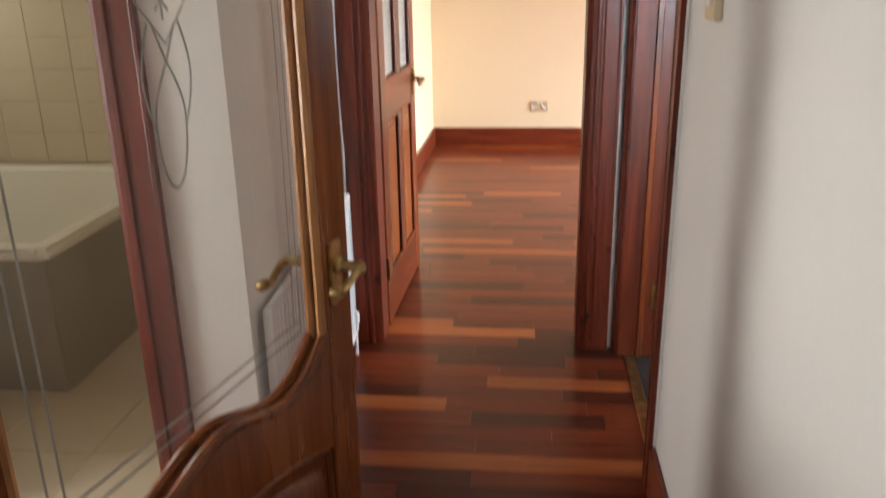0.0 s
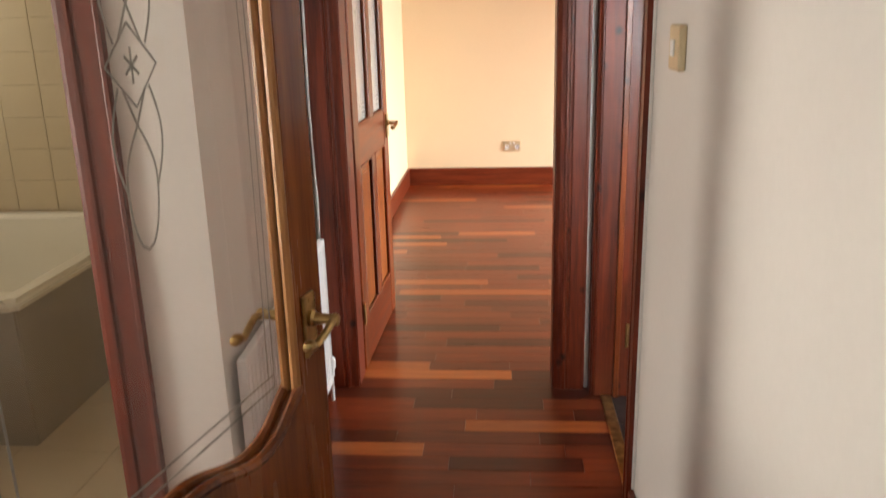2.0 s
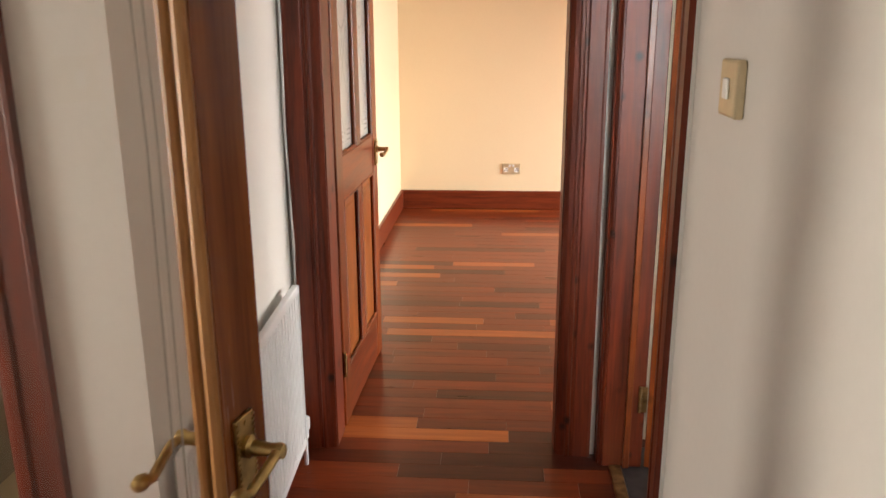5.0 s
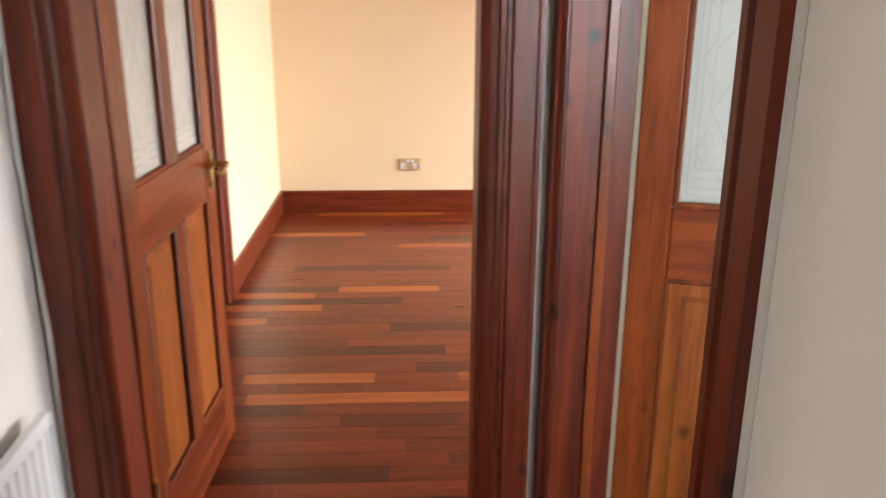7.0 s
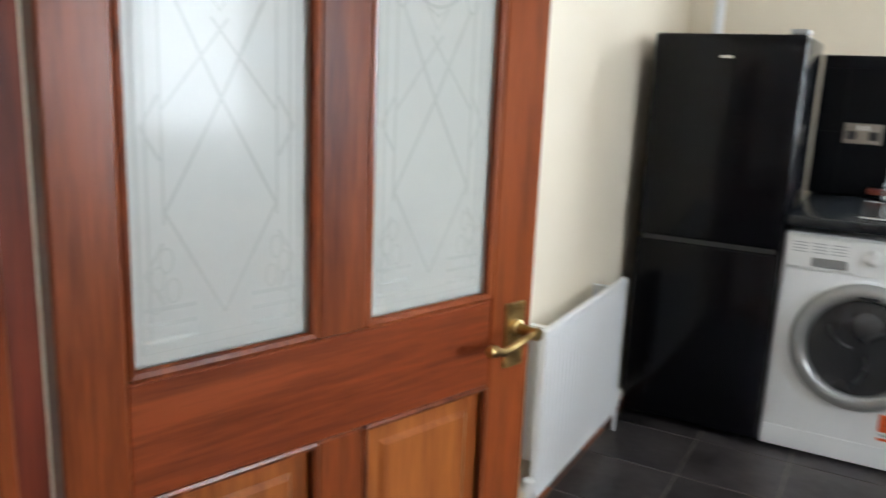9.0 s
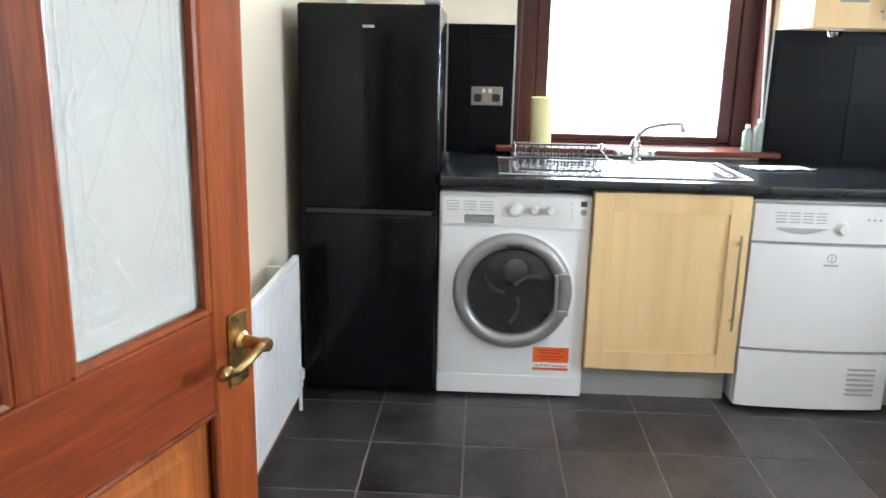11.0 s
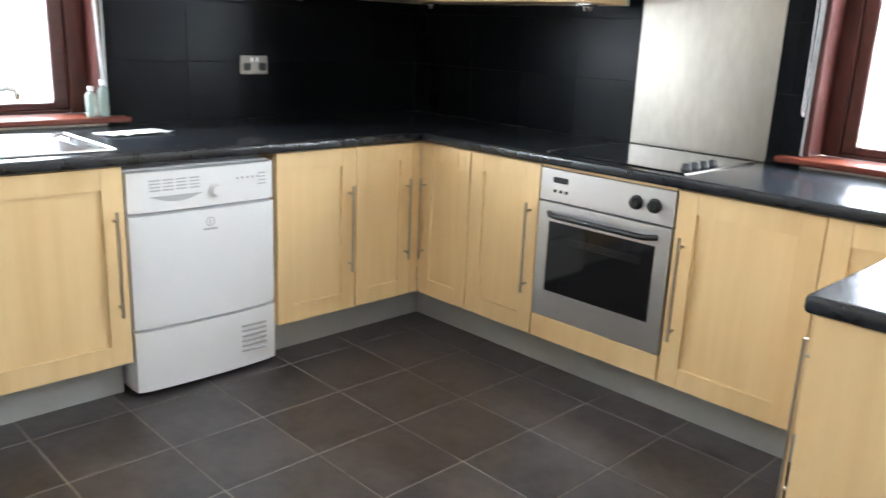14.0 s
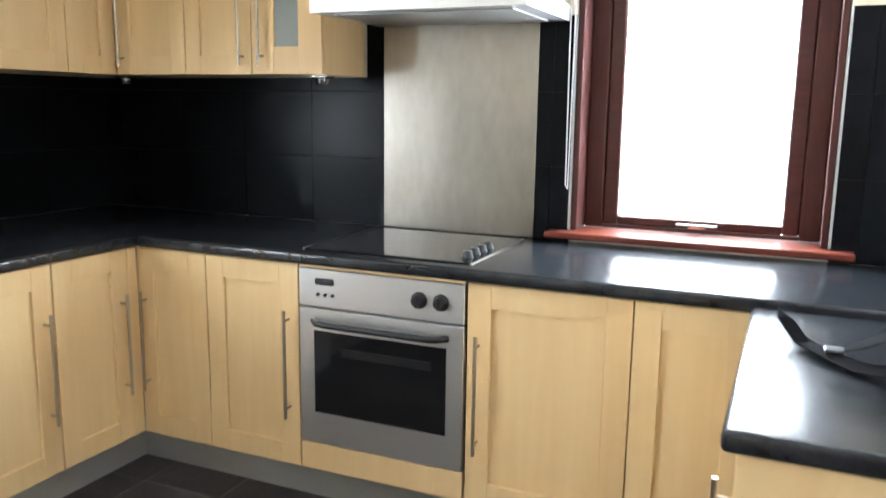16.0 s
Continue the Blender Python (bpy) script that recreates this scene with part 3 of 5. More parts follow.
def four_panel_door(name, m, w, h, label, glass_bottom=1.018, panel_top=0.876, handle_z=0.953, stile=0.095, mid=0.076, top=0.12, foot=0.21, t=0.038, handle_turn=-1, group="", gap=0.0):
    """A panelled door with two frosted panes above two fielded panels, from its hinge edge along +x."""
    ob = thing(name, m, label, "door", group=group)
    b = 0.003
    c0, c1 = w / 2 - mid / 2, w / 2 + mid / 2
    part("stile", boxed(gap, stile, 0, t, 0.008, h, bevel=b), PINE, ob)
    part("stile", boxed(w - stile, w, 0, t, 0.008, h, bevel=b), PINE, ob)
    part("bottom_rail", boxed(stile, w - stile, 0.0015, t - 0.0015, 0.008, foot, bevel=b), PINE_X, ob)
    part("lock_rail", boxed(stile, w - stile, 0.0015, t - 0.0015, panel_top, glass_bottom, bevel=b), PINE_X, ob)
    part("top_rail", boxed(stile, w - stile, 0.0015, t - 0.0015, h - top, h, bevel=b), PINE_X, ob)
    part("muntin", boxed(c0, c1, 0.001, t - 0.001, foot, panel_top, bevel=b), PINE, ob)
    part("glazing_bar", boxed(c0, c1, 0.001, t - 0.001, glass_bottom, h - top, bevel=b), PINE, ob)
    for x0, x1 in ((stile, c0), (c1, w - stile)):
        p = part("panel", raised_panel(x0, x1, foot, panel_top, 0.004, t - 0.004), PINE_GOLD, ob)
        part("panel_bead", bead(x0 + 0.003, x1 - 0.003, foot + 0.003, panel_top - 0.003, 0.005, 0.006), PINE, p, smooth=True)
        g = part("glass_pane", boxed(x0 - 0.004, x1 + 0.004, t / 2 - 0.002, t / 2 + 0.002, glass_bottom - 0.004, h - top + 0.004), FROST, ob, "frosted patterned glass pane")
        part("glazing_bead", bead(x0 + 0.004, x1 - 0.004, glass_bottom + 0.004, h - top - 0.004, 0.009, 0.008), PINE, g, smooth=True)
        part("etched_pattern", etched_pane_lines(x0 + 0.008, x1 - 0.008, glass_bottom + 0.008, h - top - 0.008, t / 2 - 0.0028), ETCH, g, "clear polished lattice lines")
    lever_set(ob, w - 0.045, handle_z, handle_turn)
    for z in (0.25, 1.72):
        part("hinge", rod(boxed(-0.001, 0.022, -0.0015, 0.0, z - 0.045, z + 0.045), (0.0, -0.004, z - 0.045), (0.0, -0.004, z + 0.045), 0.005, n=10), BRASS, ob, "brass butt hinge")
    return ob


four_panel_door("kitchen_door", pose(0.950, 3.325, 0, 0, 0, -17.2), 0.762, 1.955, "open varnished pine kitchen door with two frosted etched panes", gap=0.024)
four_panel_door("living_room_door", pose(-0.060, 3.535, 0, 0, 0, 88.3), 0.745, 1.952, "open varnished pine living room door with two frosted panes",
                glass_bottom=0.985, panel_top=0.83, handle_z=0.91)


def hall_door():
    """The glazed hall door: one large etched pane over a swan-necked lower panel."""
    w, h, t, st = 0.848, 1.98, 0.036, 0.102
    ob = thing("hall_door", pose(0.0226, 1.015, 0, 0, 0, 79), "open dark varnished hall door with a large clear etched pane", "door")
    part("stile", boxed(0, st, 0, t, 0.008, h, bevel=0.003), OAK, ob)
    part("stile", boxed(w - st, w, 0, t, 0.008, h, bevel=0.003), OAK, ob)
    part("top_rail", boxed(st, w - st, 0.001, t - 0.001, h - 0.11, h, bevel=0.003), OAK, ob)
    part("bottom_rail", boxed(st, w - st, 0.001, t - 0.001, 0.008, 0.2, bevel=0.003), OAK, ob)

    def swan(x):
        k = (x - w / 2) / (w / 2 - st)
        return 0.783 + 0.020 * math.cos(k * math.pi * 1.75) + 0.022 * max(0, abs(k) - 0.75) / 0.25 - 0.014 * k

    def arch(x):
        """The top of the fielded panel."""
        return 0.672 - 0.085 * abs((x - w / 2) / (w / 2 - st)) ** 1.8
    n = 36
    xs = [st + (w - 2 * st) * i / n for i in range(n + 1)]
    bm = bmesh.new()
    rows = [[bm.verts.new(p) for p in ((x, 0.001, swan(x)), (x, t - 0.001, swan(x)), (x, t - 0.001, arch(x) + 0.004), (x, 0.001, arch(x) + 0.004))] for x in xs]
    for a, b in zip(rows, rows[1:]):
        for i in range(4):
            bm.faces.new((a[i], a[(i + 1) % 4], b[(i + 1) % 4], b[i]))
    bm.faces.new(rows[0]), bm.faces.new(rows[-1][::-1])
    rail = part("swan_neck_rail", bm, OAK, ob, smooth=True)
    for y in (0.004, t - 0.004):
        part("rail_bead", tube(bmesh.new(), [(x, y, swan(x) + 0.003) for x in xs], 0.009, 8), OAK, rail, smooth=True)
    bm = bmesh.new()
    m0, m1 = st + 0.002, w - st - 0.002
    for y, k in ((0.010, 1), (t - 0.010, -1)):
        ring = [(m0 + (m1 - m0) * i / n) for i in range(n + 1)]
        lo = [bm.verts.new((x, y, 0.19)) for x in ring]
        hi = [bm.verts.new((x, y, arch(x) + 0.014)) for x in ring]
        for i in range(n):
            bm.faces.new((lo[i], lo[i + 1], hi[i + 1], hi[i]))
        f0, f1 = m0 + 0.045, m1 - 0.045
        ring = [(f0 + (f1 - f0) * i / n) for i in range(n + 1)]
        lo = [bm.verts.new((x, y - k * 0.006, 0.255)) for x in ring]
        hi = [bm.verts.new((x, y - k * 0.006, arch(x) - 0.045)) for x in ring]
        lb = [bm.verts.new((x, y, 0.245)) for x in ring]
        hb = [bm.verts.new((x, y, arch(x) - 0.033)) for x in ring]
        for i in range(n):
            bm.faces.new((lo[i], lo[i + 1], hi[i + 1], hi[i])), bm.faces.new((lb[i], lb[i + 1], lo[i + 1], lo[i])), bm.faces.new((hi[i], hi[i + 1], hb[i + 1], hb[i]))
    panel = part("panel", bm, OAK, ob, smooth=True)
    pts = [(m0 + 0.004, 0.006, 0.205)] + [(x, 0.006, arch(x)) for x in xs[1:-1]] + [(m1 - 0.004, 0.006, 0.205)]
    part("panel_bead", tube(bmesh.new(), pts, 0.007, 8), OAK, panel, smooth=True)
    # pane
    bm = bmesh.new()
    rows = [[bm.verts.new((x, y, z)) for y, z in ((0.018, swan(x) - 0.01), (0.022, swan(x) - 0.01), (0.022, h - 0.105), (0.018, h - 0.105))] for x in xs]
    for a, b in zip(rows, rows[1:]):
        for i in range(4):
            bm.faces.new((a[i], a[(i + 1) % 4], b[(i + 1) % 4], b[i]))
    bm.faces.new(rows[0]), bm.faces.new(rows[-1][::-1])
    pane = part("glass_pane", bm, GLASS, ob, "clear glass with etched lines")
    pane.visible_shadow = False
    bm = bmesh.new()
    for x in (st + 0.004, w - st - 0.004):
        for y in (0.008, t - 0.008):
            tube(bm, [(x, y, swan(x)), (x, y, h - 0.11)], 0.0085, 8)
    part("glazing_bead", bm, RAW_PINE, pane, "lighter varnished glazing bead", smooth=True)
    bm, y = bmesh.new(), 0.0168
    for k in (0.052, 0.072):
        x0, x1, zt = st + k, 0.733 - k * 0.9, h - 0.11 - k
        ribbon(bm, [(x0, 1.45), (x0, 0.80 + k)], 0.0035, y)
        ribbon(bm, [(x0 - (0.0 if k < 0.06 else 0.03), 0.80 + k), (x1 + (0.0 if k < 0.06 else 0.02), 0.785 + k)], 0.0035, y)
        ribbon(bm, [(x1, 0.785 + k), (x1 + 0.012, 1.30), (x1 + 0.008, zt - 0.30)] + [(x1 + 0.008 - 0.05 * (1 - math.cos(a * 0.2)), zt - 0.30 + 0.30 * math.sin(a * 0.2)) for a in range(1, 8)], 0.0035, y)
    c, cz = 0.431, 1.351
    d = [(c, cz + 0.046), (c + 0.046, cz), (c, cz - 0.046), (c - 0.046, cz), (c, cz + 0.046)]
    ribbon(bm, d, 0.0038, y)
    for s in (-1, 1):
        for q in (-1, 1):
            # an upright loop whose legs cross above the diamond, and a bow outside each leg
            loop = [(0.028 * math.sqrt(max(0, 1 - (1 - u / 14) ** 2)), 0.21 - 0.08 * u / 14) for u in range(15)]
            loop += [(0.028 * math.cos(math.pi / 2 * u / 12), 0.13 - 0.064 * u / 12) for u in range(1, 13)] + [(-0.020, 0.046 - 0.020)]
            ribbon(bm, [(c + q * o + 0.05 * s * v, cz + s * v) for o, v in loop], 0.0038, y)
            ribbon(bm, [(c + q * (0.028 + 0.017 * math.sin(math.pi * u / 18)) + 0.05 * s * (0.14 - 0.117 * u / 18), cz + s * (0.14 - 0.117 * u / 18)) for u in range(19)], 0.0038, y)
    for a in range(6):
        ribbon(bm, [(c, cz), (c + 0.014 * math.cos(a * 1.047 + 0.5), cz + 0.02 * math.sin(a * 1.047 + 0.5))], 0.004, y)
    part("etched_pattern", bm, ETCH_GREY, pane, "grey etched loops and border lines")
    lever_set(ob, w - 0.062, 0.905, -1)
    lever_set(ob, w - 0.062, 0.905, -1, back=t)
    return ob


hall_door()


# ---- windows ----
def sash_window(name, m, w, z0, z1, label, depth=0.24, side=0.14):
    """A stained wooden window in an opening w wide: reveal boards, a sash with one pane, and a sill board. Local x along the wall, y outwards."""
    ob = thing(name, m, label, "window", kind="structure")
    e = 0.003
    part("reveal_board", boxed(e, 0.025, -0.004, depth - 0.03, z0 + 0.022, z1 - e, bevel=0.002), WINWOOD, ob)
    part("reveal_board", boxed(w - 0.025, w - e, -0.004, depth - 0.03, z0 + 0.022, z1 - e, bevel=0.002), WINWOOD, ob)
    part("reveal_head", boxed(0.025, w - 0.025, -0.004, depth - 0.03, z1 - 0.025, z1 - e, bevel=0.002), WINWOOD_X, ob)
    f = part("window_frame", box(box(box(box(bmesh.new(), 0.025, side * 0.62, 0.12, 0.2, z0 + 0.022, z1 - 0.025, bevel=0.004), w - side * 0.62, w - 0.025, 0.12, 0.2, z0 + 0.022, z1 - 0.025, bevel=0.004),
                                     side * 0.62, w - side * 0.62, 0.12, 0.2, z0 + 0.022, z0 + 0.035), side * 0.62, w - side * 0.62, 0.12, 0.2, z1 - 0.08, z1 - 0.025), WINWOOD, ob)
    s = part("sash", box(box(box(box(bmesh.new(), side * 0.62, side, 0.13, 0.19, z0 + 0.036, z1 - 0.081, bevel=0.006), w - side, w - side * 0.62, 0.13, 0.19, z0 + 0.036, z1 - 0.081, bevel=0.006),
                             side, w - side, 0.13, 0.19, z0 + 0.036, z0 + 0.066, bevel=0.005), side, w - side, 0.13, 0.19, z1 - 0.14, z1 - 0.081, bevel=0.005), WINWOOD_X, ob)
    pane = part("pane", boxed(side - 0.006, w - side + 0.006, 0.158, 0.162, z0 + 0.060, z1 - 0.134), GLASS, ob, "clear window pane")
    pane.visible_shadow = False
    part("window_sill", boxed(-0.075, w + 0.075, -0.075, 0.13, z0 - 0.004, z0 + 0.02, bevel=0.006, seg=2), SILLWOOD, ob)
    return ob


win_e = sash_window("window_1", pose(4.36, 2.62, 0, 0, 0, -90), 1.15, 0.935, 2.1, "mahogany-stained kitchen window over the sink", side=0.165)
win_s = sash_window("window_2", pose(2.14, -0.28, 0, 0, 0, 180), 0.855, 0.935, 2.1, "mahogany-stained kitchen window beside the hob", side=0.145)
stay = rod(boxed(0.40, 0.46, 0.115, 0.13, 0.972, 0.990, bevel=0.002), (0.36, 0.11, 0.985), (0.50, 0.11, 0.985), 0.006, n=10)
part("window_catch", stay, CHROME, win_s, "chrome casement catch")
CAB_GLASS = mat("frosted_cabinet_glass", (0.30, 0.33, 0.31), 0.25, spread=0.05, bump=0.01)


# ---- kitchen units ----
def bar_handle(parent, x, z0, z1, y=-0.02, horizontal=False):
    bm = bmesh.new()
    rod(bm, (x, y - 0.032, z0), (x, y - 0.032, z1), 0.006, n=12)
    for z in (z0 + 0.035, z1 - 0.035):
        rod(bm, (x, y, z), (x, y - 0.032, z), 0.0045, n=10)
    return part("handle", bm, NICKEL, parent, "brushed nickel bar handle", smooth=True)


def shaker_door(parent, x0, x1, z0, z1, handle=None, hz=(0.34, 0.70), rail=0.075, window=False, plain=0.0):
    """A shaker door on the front of a unit: frame 20 mm thick, a recessed panel or a frosted pane."""
    g = 0.0015
    x0, x1 = x0 + g, x1 - g
    bm = bmesh.new()
    box(bm, x0, x0 + rail, -0.02, 0, z0, z1, bevel=0.0015), box(bm, x1 - rail, x1, -0.02, 0, z0, z1, bevel=0.0015)
    box(bm, x0 + rail, x1 - rail, -0.0195, 0, z0, z0 + rail), box(bm, x0 + rail, x1 - rail, -0.0195, 0, z1 - rail, z1)
    d = part("door", bm, MAPLE, parent)
    if window:
        part("door_pane", boxed(x0 + rail - 0.004, x1 - rail + 0.004, -0.012, -0.008, z0 + rail - 0.004, z1 - rail + 0.004), CAB_GLASS, d, "frosted grey cabinet glass")
    else:
        part("door_panel", boxed(x0 + rail - 0.004, x1 - rail + 0.004, -0.0085, -0.002, z0 + rail - 0.004, z1 - rail + 0.004), MAPLE, d)
    if handle is not None:
        bar_handle(d, x0 + rail * 0.5 if handle < 0 else x1 - rail * 0.5, *hz)
    return d


def base_unit(m, w, handle, label="maple-effect base cabinet with a shaker door", z0=0.152, z1=0.868, depth=0.56, hz=(0.33, 0.71), door=None):
    ob = thing("base_cabinet", m, label, "cabinet", group="kitchen base cabinets")
    part("body", boxed(0.001, w - 0.001, 0.001, depth, z0, z1, bevel=0.001), MAPLE, ob)
    a, b = door or (0, w)
    shaker_door(ob, a, b, z0, z1, handle, hz)
    if b < w - 0.01:
        part("corner_filler", boxed(b + 0.001, w, -0.02, 0, z0, z1, bevel=0.001), MAPLE, ob)
    return ob


EX, SY = 3.62, 0.33   # carcass fronts; the doors stand 20 mm proud
base_unit(pose(EX, 2.325, 0, 0, 0, -90), 0.594, 1, "maple-effect sink cabinet with a shaker door and bar handle", hz=(0.34, 0.72))
base_unit(pose(EX, 1.12, 0, 0, 0, -90), 0.398, 1, "maple-effect base cabinet beside the tumble dryer")
base_unit(pose(EX, 0.72, 0, 0, 0, -90), 0.37, 1, "maple-effect corner cabinet with a narrow shaker door", door=(0, 0.325))
base_unit(pose(3.60, SY, 0, 0, 0, 180), 0.318, -1, "maple-effect corner cabinet with a narrow shaker door")
base_unit(pose(3.28, SY, 0, 0, 0, 180), 0.386, 1, "maple-effect base cabinet beside the oven")
base_unit(pose(2.283, SY, 0, 0, 0, 180), 0.50, -1, "maple-effect base cabinet under the worktop beside the oven")
base_unit(pose(1.782, SY, 0, 0, 0, 180), 0.33, None, "maple-effect corner base cabinet without a visible handle")
PEN_Y, PEN_X, PEN_Z = 1.27, 1.478, 0.893
west = base_unit(pose(PEN_X - 0.045, 0.38, 0, 0, 0, 90), PEN_Y - 0.41, 1, "maple-effect side cabinet with a plain end panel", z1=PEN_Z - 0.042, depth=0.46, hz=(0.40, 0.78))
part("end_panel", boxed(PEN_Y - 0.41, PEN_Y - 0.392, -0.02, 0.46, 0.0, PEN_Z - 0.042, bevel=0.0015), MAPLE, west, "plain maple end panel")

solid("plinth_east", box(boxed(3.698, 3.714, 0.238, 1.12, 0, 0.15), 3.698, 3.714, 1.735, 2.32, 0, 0.15), PLINTH, "grey metallic kickboard under the cabinets", "kickboard")
solid("plinth_south", boxed(1.49, 3.698, 0.238, 0.254, 0, 0.15), PLINTH, "grey metallic kickboard under the cabinets", "kickboard")


def worktop(name, x0, x1, y0, y1, z1, label, th=0.04):
    ob = tagged(new(name, finish(name, boxed(x0, x1, y0, y1, z1 - th, z1, bevel=0.012, seg=4), WORKTOP, True)), label, "worktop")
    return ob


worktop("worktop_sink_run", 3.572, 4.3595, -0.2795, 2.918, 0.915, "black laminate worktop with a rounded front edge under the window")
worktop("worktop_hob_run", 0.905, 3.571, -0.2795, 0.378, 0.915, "black laminate worktop with a rounded front edge holding the hob")
worktop("worktop_side_run", 0.905, PEN_X, 0.379, PEN_Y, PEN_Z, "black laminate worktop end along the hall wall")


def wall_unit(m, w, z0, z1, depth, door, handle, label, window=False):
    ob = thing("wall_cabinet", m, label, "cabinet", group="kitchen wall cabinets")
    part("body", boxed(0.001, w - 0.001, 0.001, depth - 0.012, z0, z1, bevel=0.001), MAPLE, ob)
    shaker_door(ob, *door, z0, z1, handle, (z0 + 0.03, z0 + 0.33), rail=0.098 if window else 0.07, window=window)
    return ob


WZ0, WZ1 = 1.50, 2.22
EF, SF = 3.97, 0.03
for y, w, hd, win, lab in ((1.462, 0.316, 1, True, "maple-effect wall cabinet with a frosted glass door"), (1.145, 0.428, 1, False, "maple-effect wall cabinet with a shaker door"),
                           (0.716, 0.43, -1, False, "maple-effect wall cabinet with a shaker door")):
    wall_unit(pose(EF, y, 0, 0, 0, -90), w, WZ0, WZ1, 0.375, (0, w), hd, lab, win)
wall_unit(pose(EF, 0.285, 0, 0, 0, -90), 0.55, WZ0, WZ1, 0.375, (0, 0.232), None, "maple-effect corner wall cabinet with a shaker door")
for x, w, hd, win, lab in ((3.945, 0.35, -1, False, "maple-effect wall cabinet with a narrow shaker door"), (3.594, 0.31, 1, False, "maple-effect wall cabinet with a shaker door"),
                           (3.283, 0.305, -1, True, "maple-effect wall cabinet with a frosted glass door beside the hood")):
    wall_unit(pose(x, SF, 0, 0, 0, 180), w, WZ0, WZ1, 0.30, (0, w), hd, lab, win)


def under_light(x, y):
    ob = thing("under_cabinet_light", pose(x, y, WZ0 - 0.001), "small chrome spotlight under a wall cabinet", "light", group="under-cabinet spotlights")
    part("light_bracket", boxed(-0.035, 0.035, -0.03, 0.03, -0.008, 0, bevel=0.002), CHROME, ob)
    part("light_head", lathe(bmesh.new(), [(0, -0.034), (0.022, -0.033), (0.028, -0.024), (0.030, -0.012), (0.02, -0.008), (0, -0.008)], 16), CHROME, ob, smooth=True)


under_light(4.12, 1.30), under_light(4.12, 0.66), under_light(3.07, -0.10), under_light(4.0, -0.05)


# ---- appliances ----
def washing_machine():
    ob = thing("washing_machine", pose(3.637, 2.921, 0, 0, 0, -90), "white front-loading washing machine with a silver porthole door", "washing machine")
    w, h = 0.595, 0.848
    body = part("body", boxed(0, w, 0, 0.55, 0.012, h, bevel=0.012, seg=3), WHITE, ob, smooth=True)
    part("kick_panel", boxed(0.003, w - 0.003, -0.004, 0, 0.014, 0.096, bevel=0.002), WHITE, body)
    for x in (0.05, w - 0.05):
        part("foot", lathe(bmesh.new(), [(0, 0), (0.022, 0), (0.022, 0.006), (0.012, 0.013), (0, 0.013)], 12, pose(x, 0.06, 0)), RUBBER, ob)
    cp = part("control_panel", boxed(0.004, w - 0.004, -0.010, 0, h - 0.135, h - 0.008, bevel=0.004, seg=2), WHITE_PLASTIC, ob, smooth=True)
    dr = part("detergent_drawer", boxed(0.012, 0.238, -0.017, -0.010, h - 0.125, h - 0.014, bevel=0.003, seg=2), WHITE_PLASTIC, cp)
    part("drawer_grip", boxed(0.10, 0.215, -0.0185, -0.0165, h - 0.118, h - 0.085, bevel=0.004), GREY_PLASTIC, dr)
    lines = bmesh.new()
    for r in range(4):
        for c in range(3):
            box(lines, 0.03 + c * 0.065, 0.08 + c * 0.065, -0.0178, -0.0168, h - 0.036 - r * 0.011, h - 0.032 - r * 0.011)
    part("drawer_text", lines, GREY_INK, dr)
    for x, r in ((0.295, 0.030), (0.37, 0.019), (0.432, 0.019)):
        k = part("knob", lathe(bmesh.new(), [(r, 0), (r, 0.006), (r * 0.85, 0.010), (r * 0.75, 0.024), (r * 0.6, 0.027), (0, 0.027)], 24, pose(x, -0.010, h - 0.062, 90)), WHITE_PLASTIC, cp, smooth=True)
        part("knob_mark", boxed(x - 0.0015, x + 0.0015, -0.0385, -0.0365, h - 0.062, h - 0.062 + r * 0.55), GREY_INK, k)
        marks = bmesh.new()
        for a in range(9):
            q = math.pi * (0.1 + 0.8 * a / 8)
            rod(marks, (x + math.cos(q) * (r + 0.008), -0.0105, h - 0.062 + math.sin(q) * (r + 0.008)), (x + math.cos(q) * (r + 0.008), -0.0098, h - 0.062 + math.sin(q) * (r + 0.008)), 0.0014, n=6)
        part("knob_scale", marks, GREY_INK, cp)
    for i in range(5):
        part("indicator", rod(bmesh.new(), (0.515, -0.0115, h - 0.035 - i * 0.016), (0.515, -0.0095, h - 0.035 - i * 0.016), 0.003, n=8), GREY_INK, cp)
    part("display", boxed(0.548, 0.572, -0.0115, -0.0095, h - 0.045, h - 0.024), DARK_PLASTIC, cp)
    part("button", rod(bmesh.new(), (0.56, -0.014, h - 0.066), (0.56, -0.0095, h - 0.066), 0.012, n=20), GREY_PLASTIC, cp)
    cx, cz = 0.297, 0.455
    m = pose(cx, 0.0, cz, 90)
    part("door_seat", lathe(bmesh.new(), [(0.245, -0.002), (0.245, 0.006), (0.236, 0.010)], 64, m), WHITE, ob, smooth=True)
    ring = part("door", lathe(bmesh.new(), [(0.235, 0.0), (0.237, 0.016), (0.231, 0.030), (0.216, 0.040), (0.198, 0.040), (0.184, 0.030), (0.176, 0.014), (0.174, 0.002)], 64, m), GREY_PLASTIC, ob, "silver grey porthole door ring", smooth=True)
    part("door_glass", lathe(bmesh.new(), [(0.177, 0.012), (0.172, 0.022), (0.150, 0.028), (0.09, 0.031), (0.04, 0.033), (0, 0.0335)], 48, m), PORT_GLASS, ring, "dark bowl-shaped door glass", smooth=True)
    part("drum", lathe(bmesh.new(), [(0.178, 0.010), (0.16, 0.006), (0.09, 0.003), (0, 0.0022)], 48, m), DRUM, ring, smooth=True)
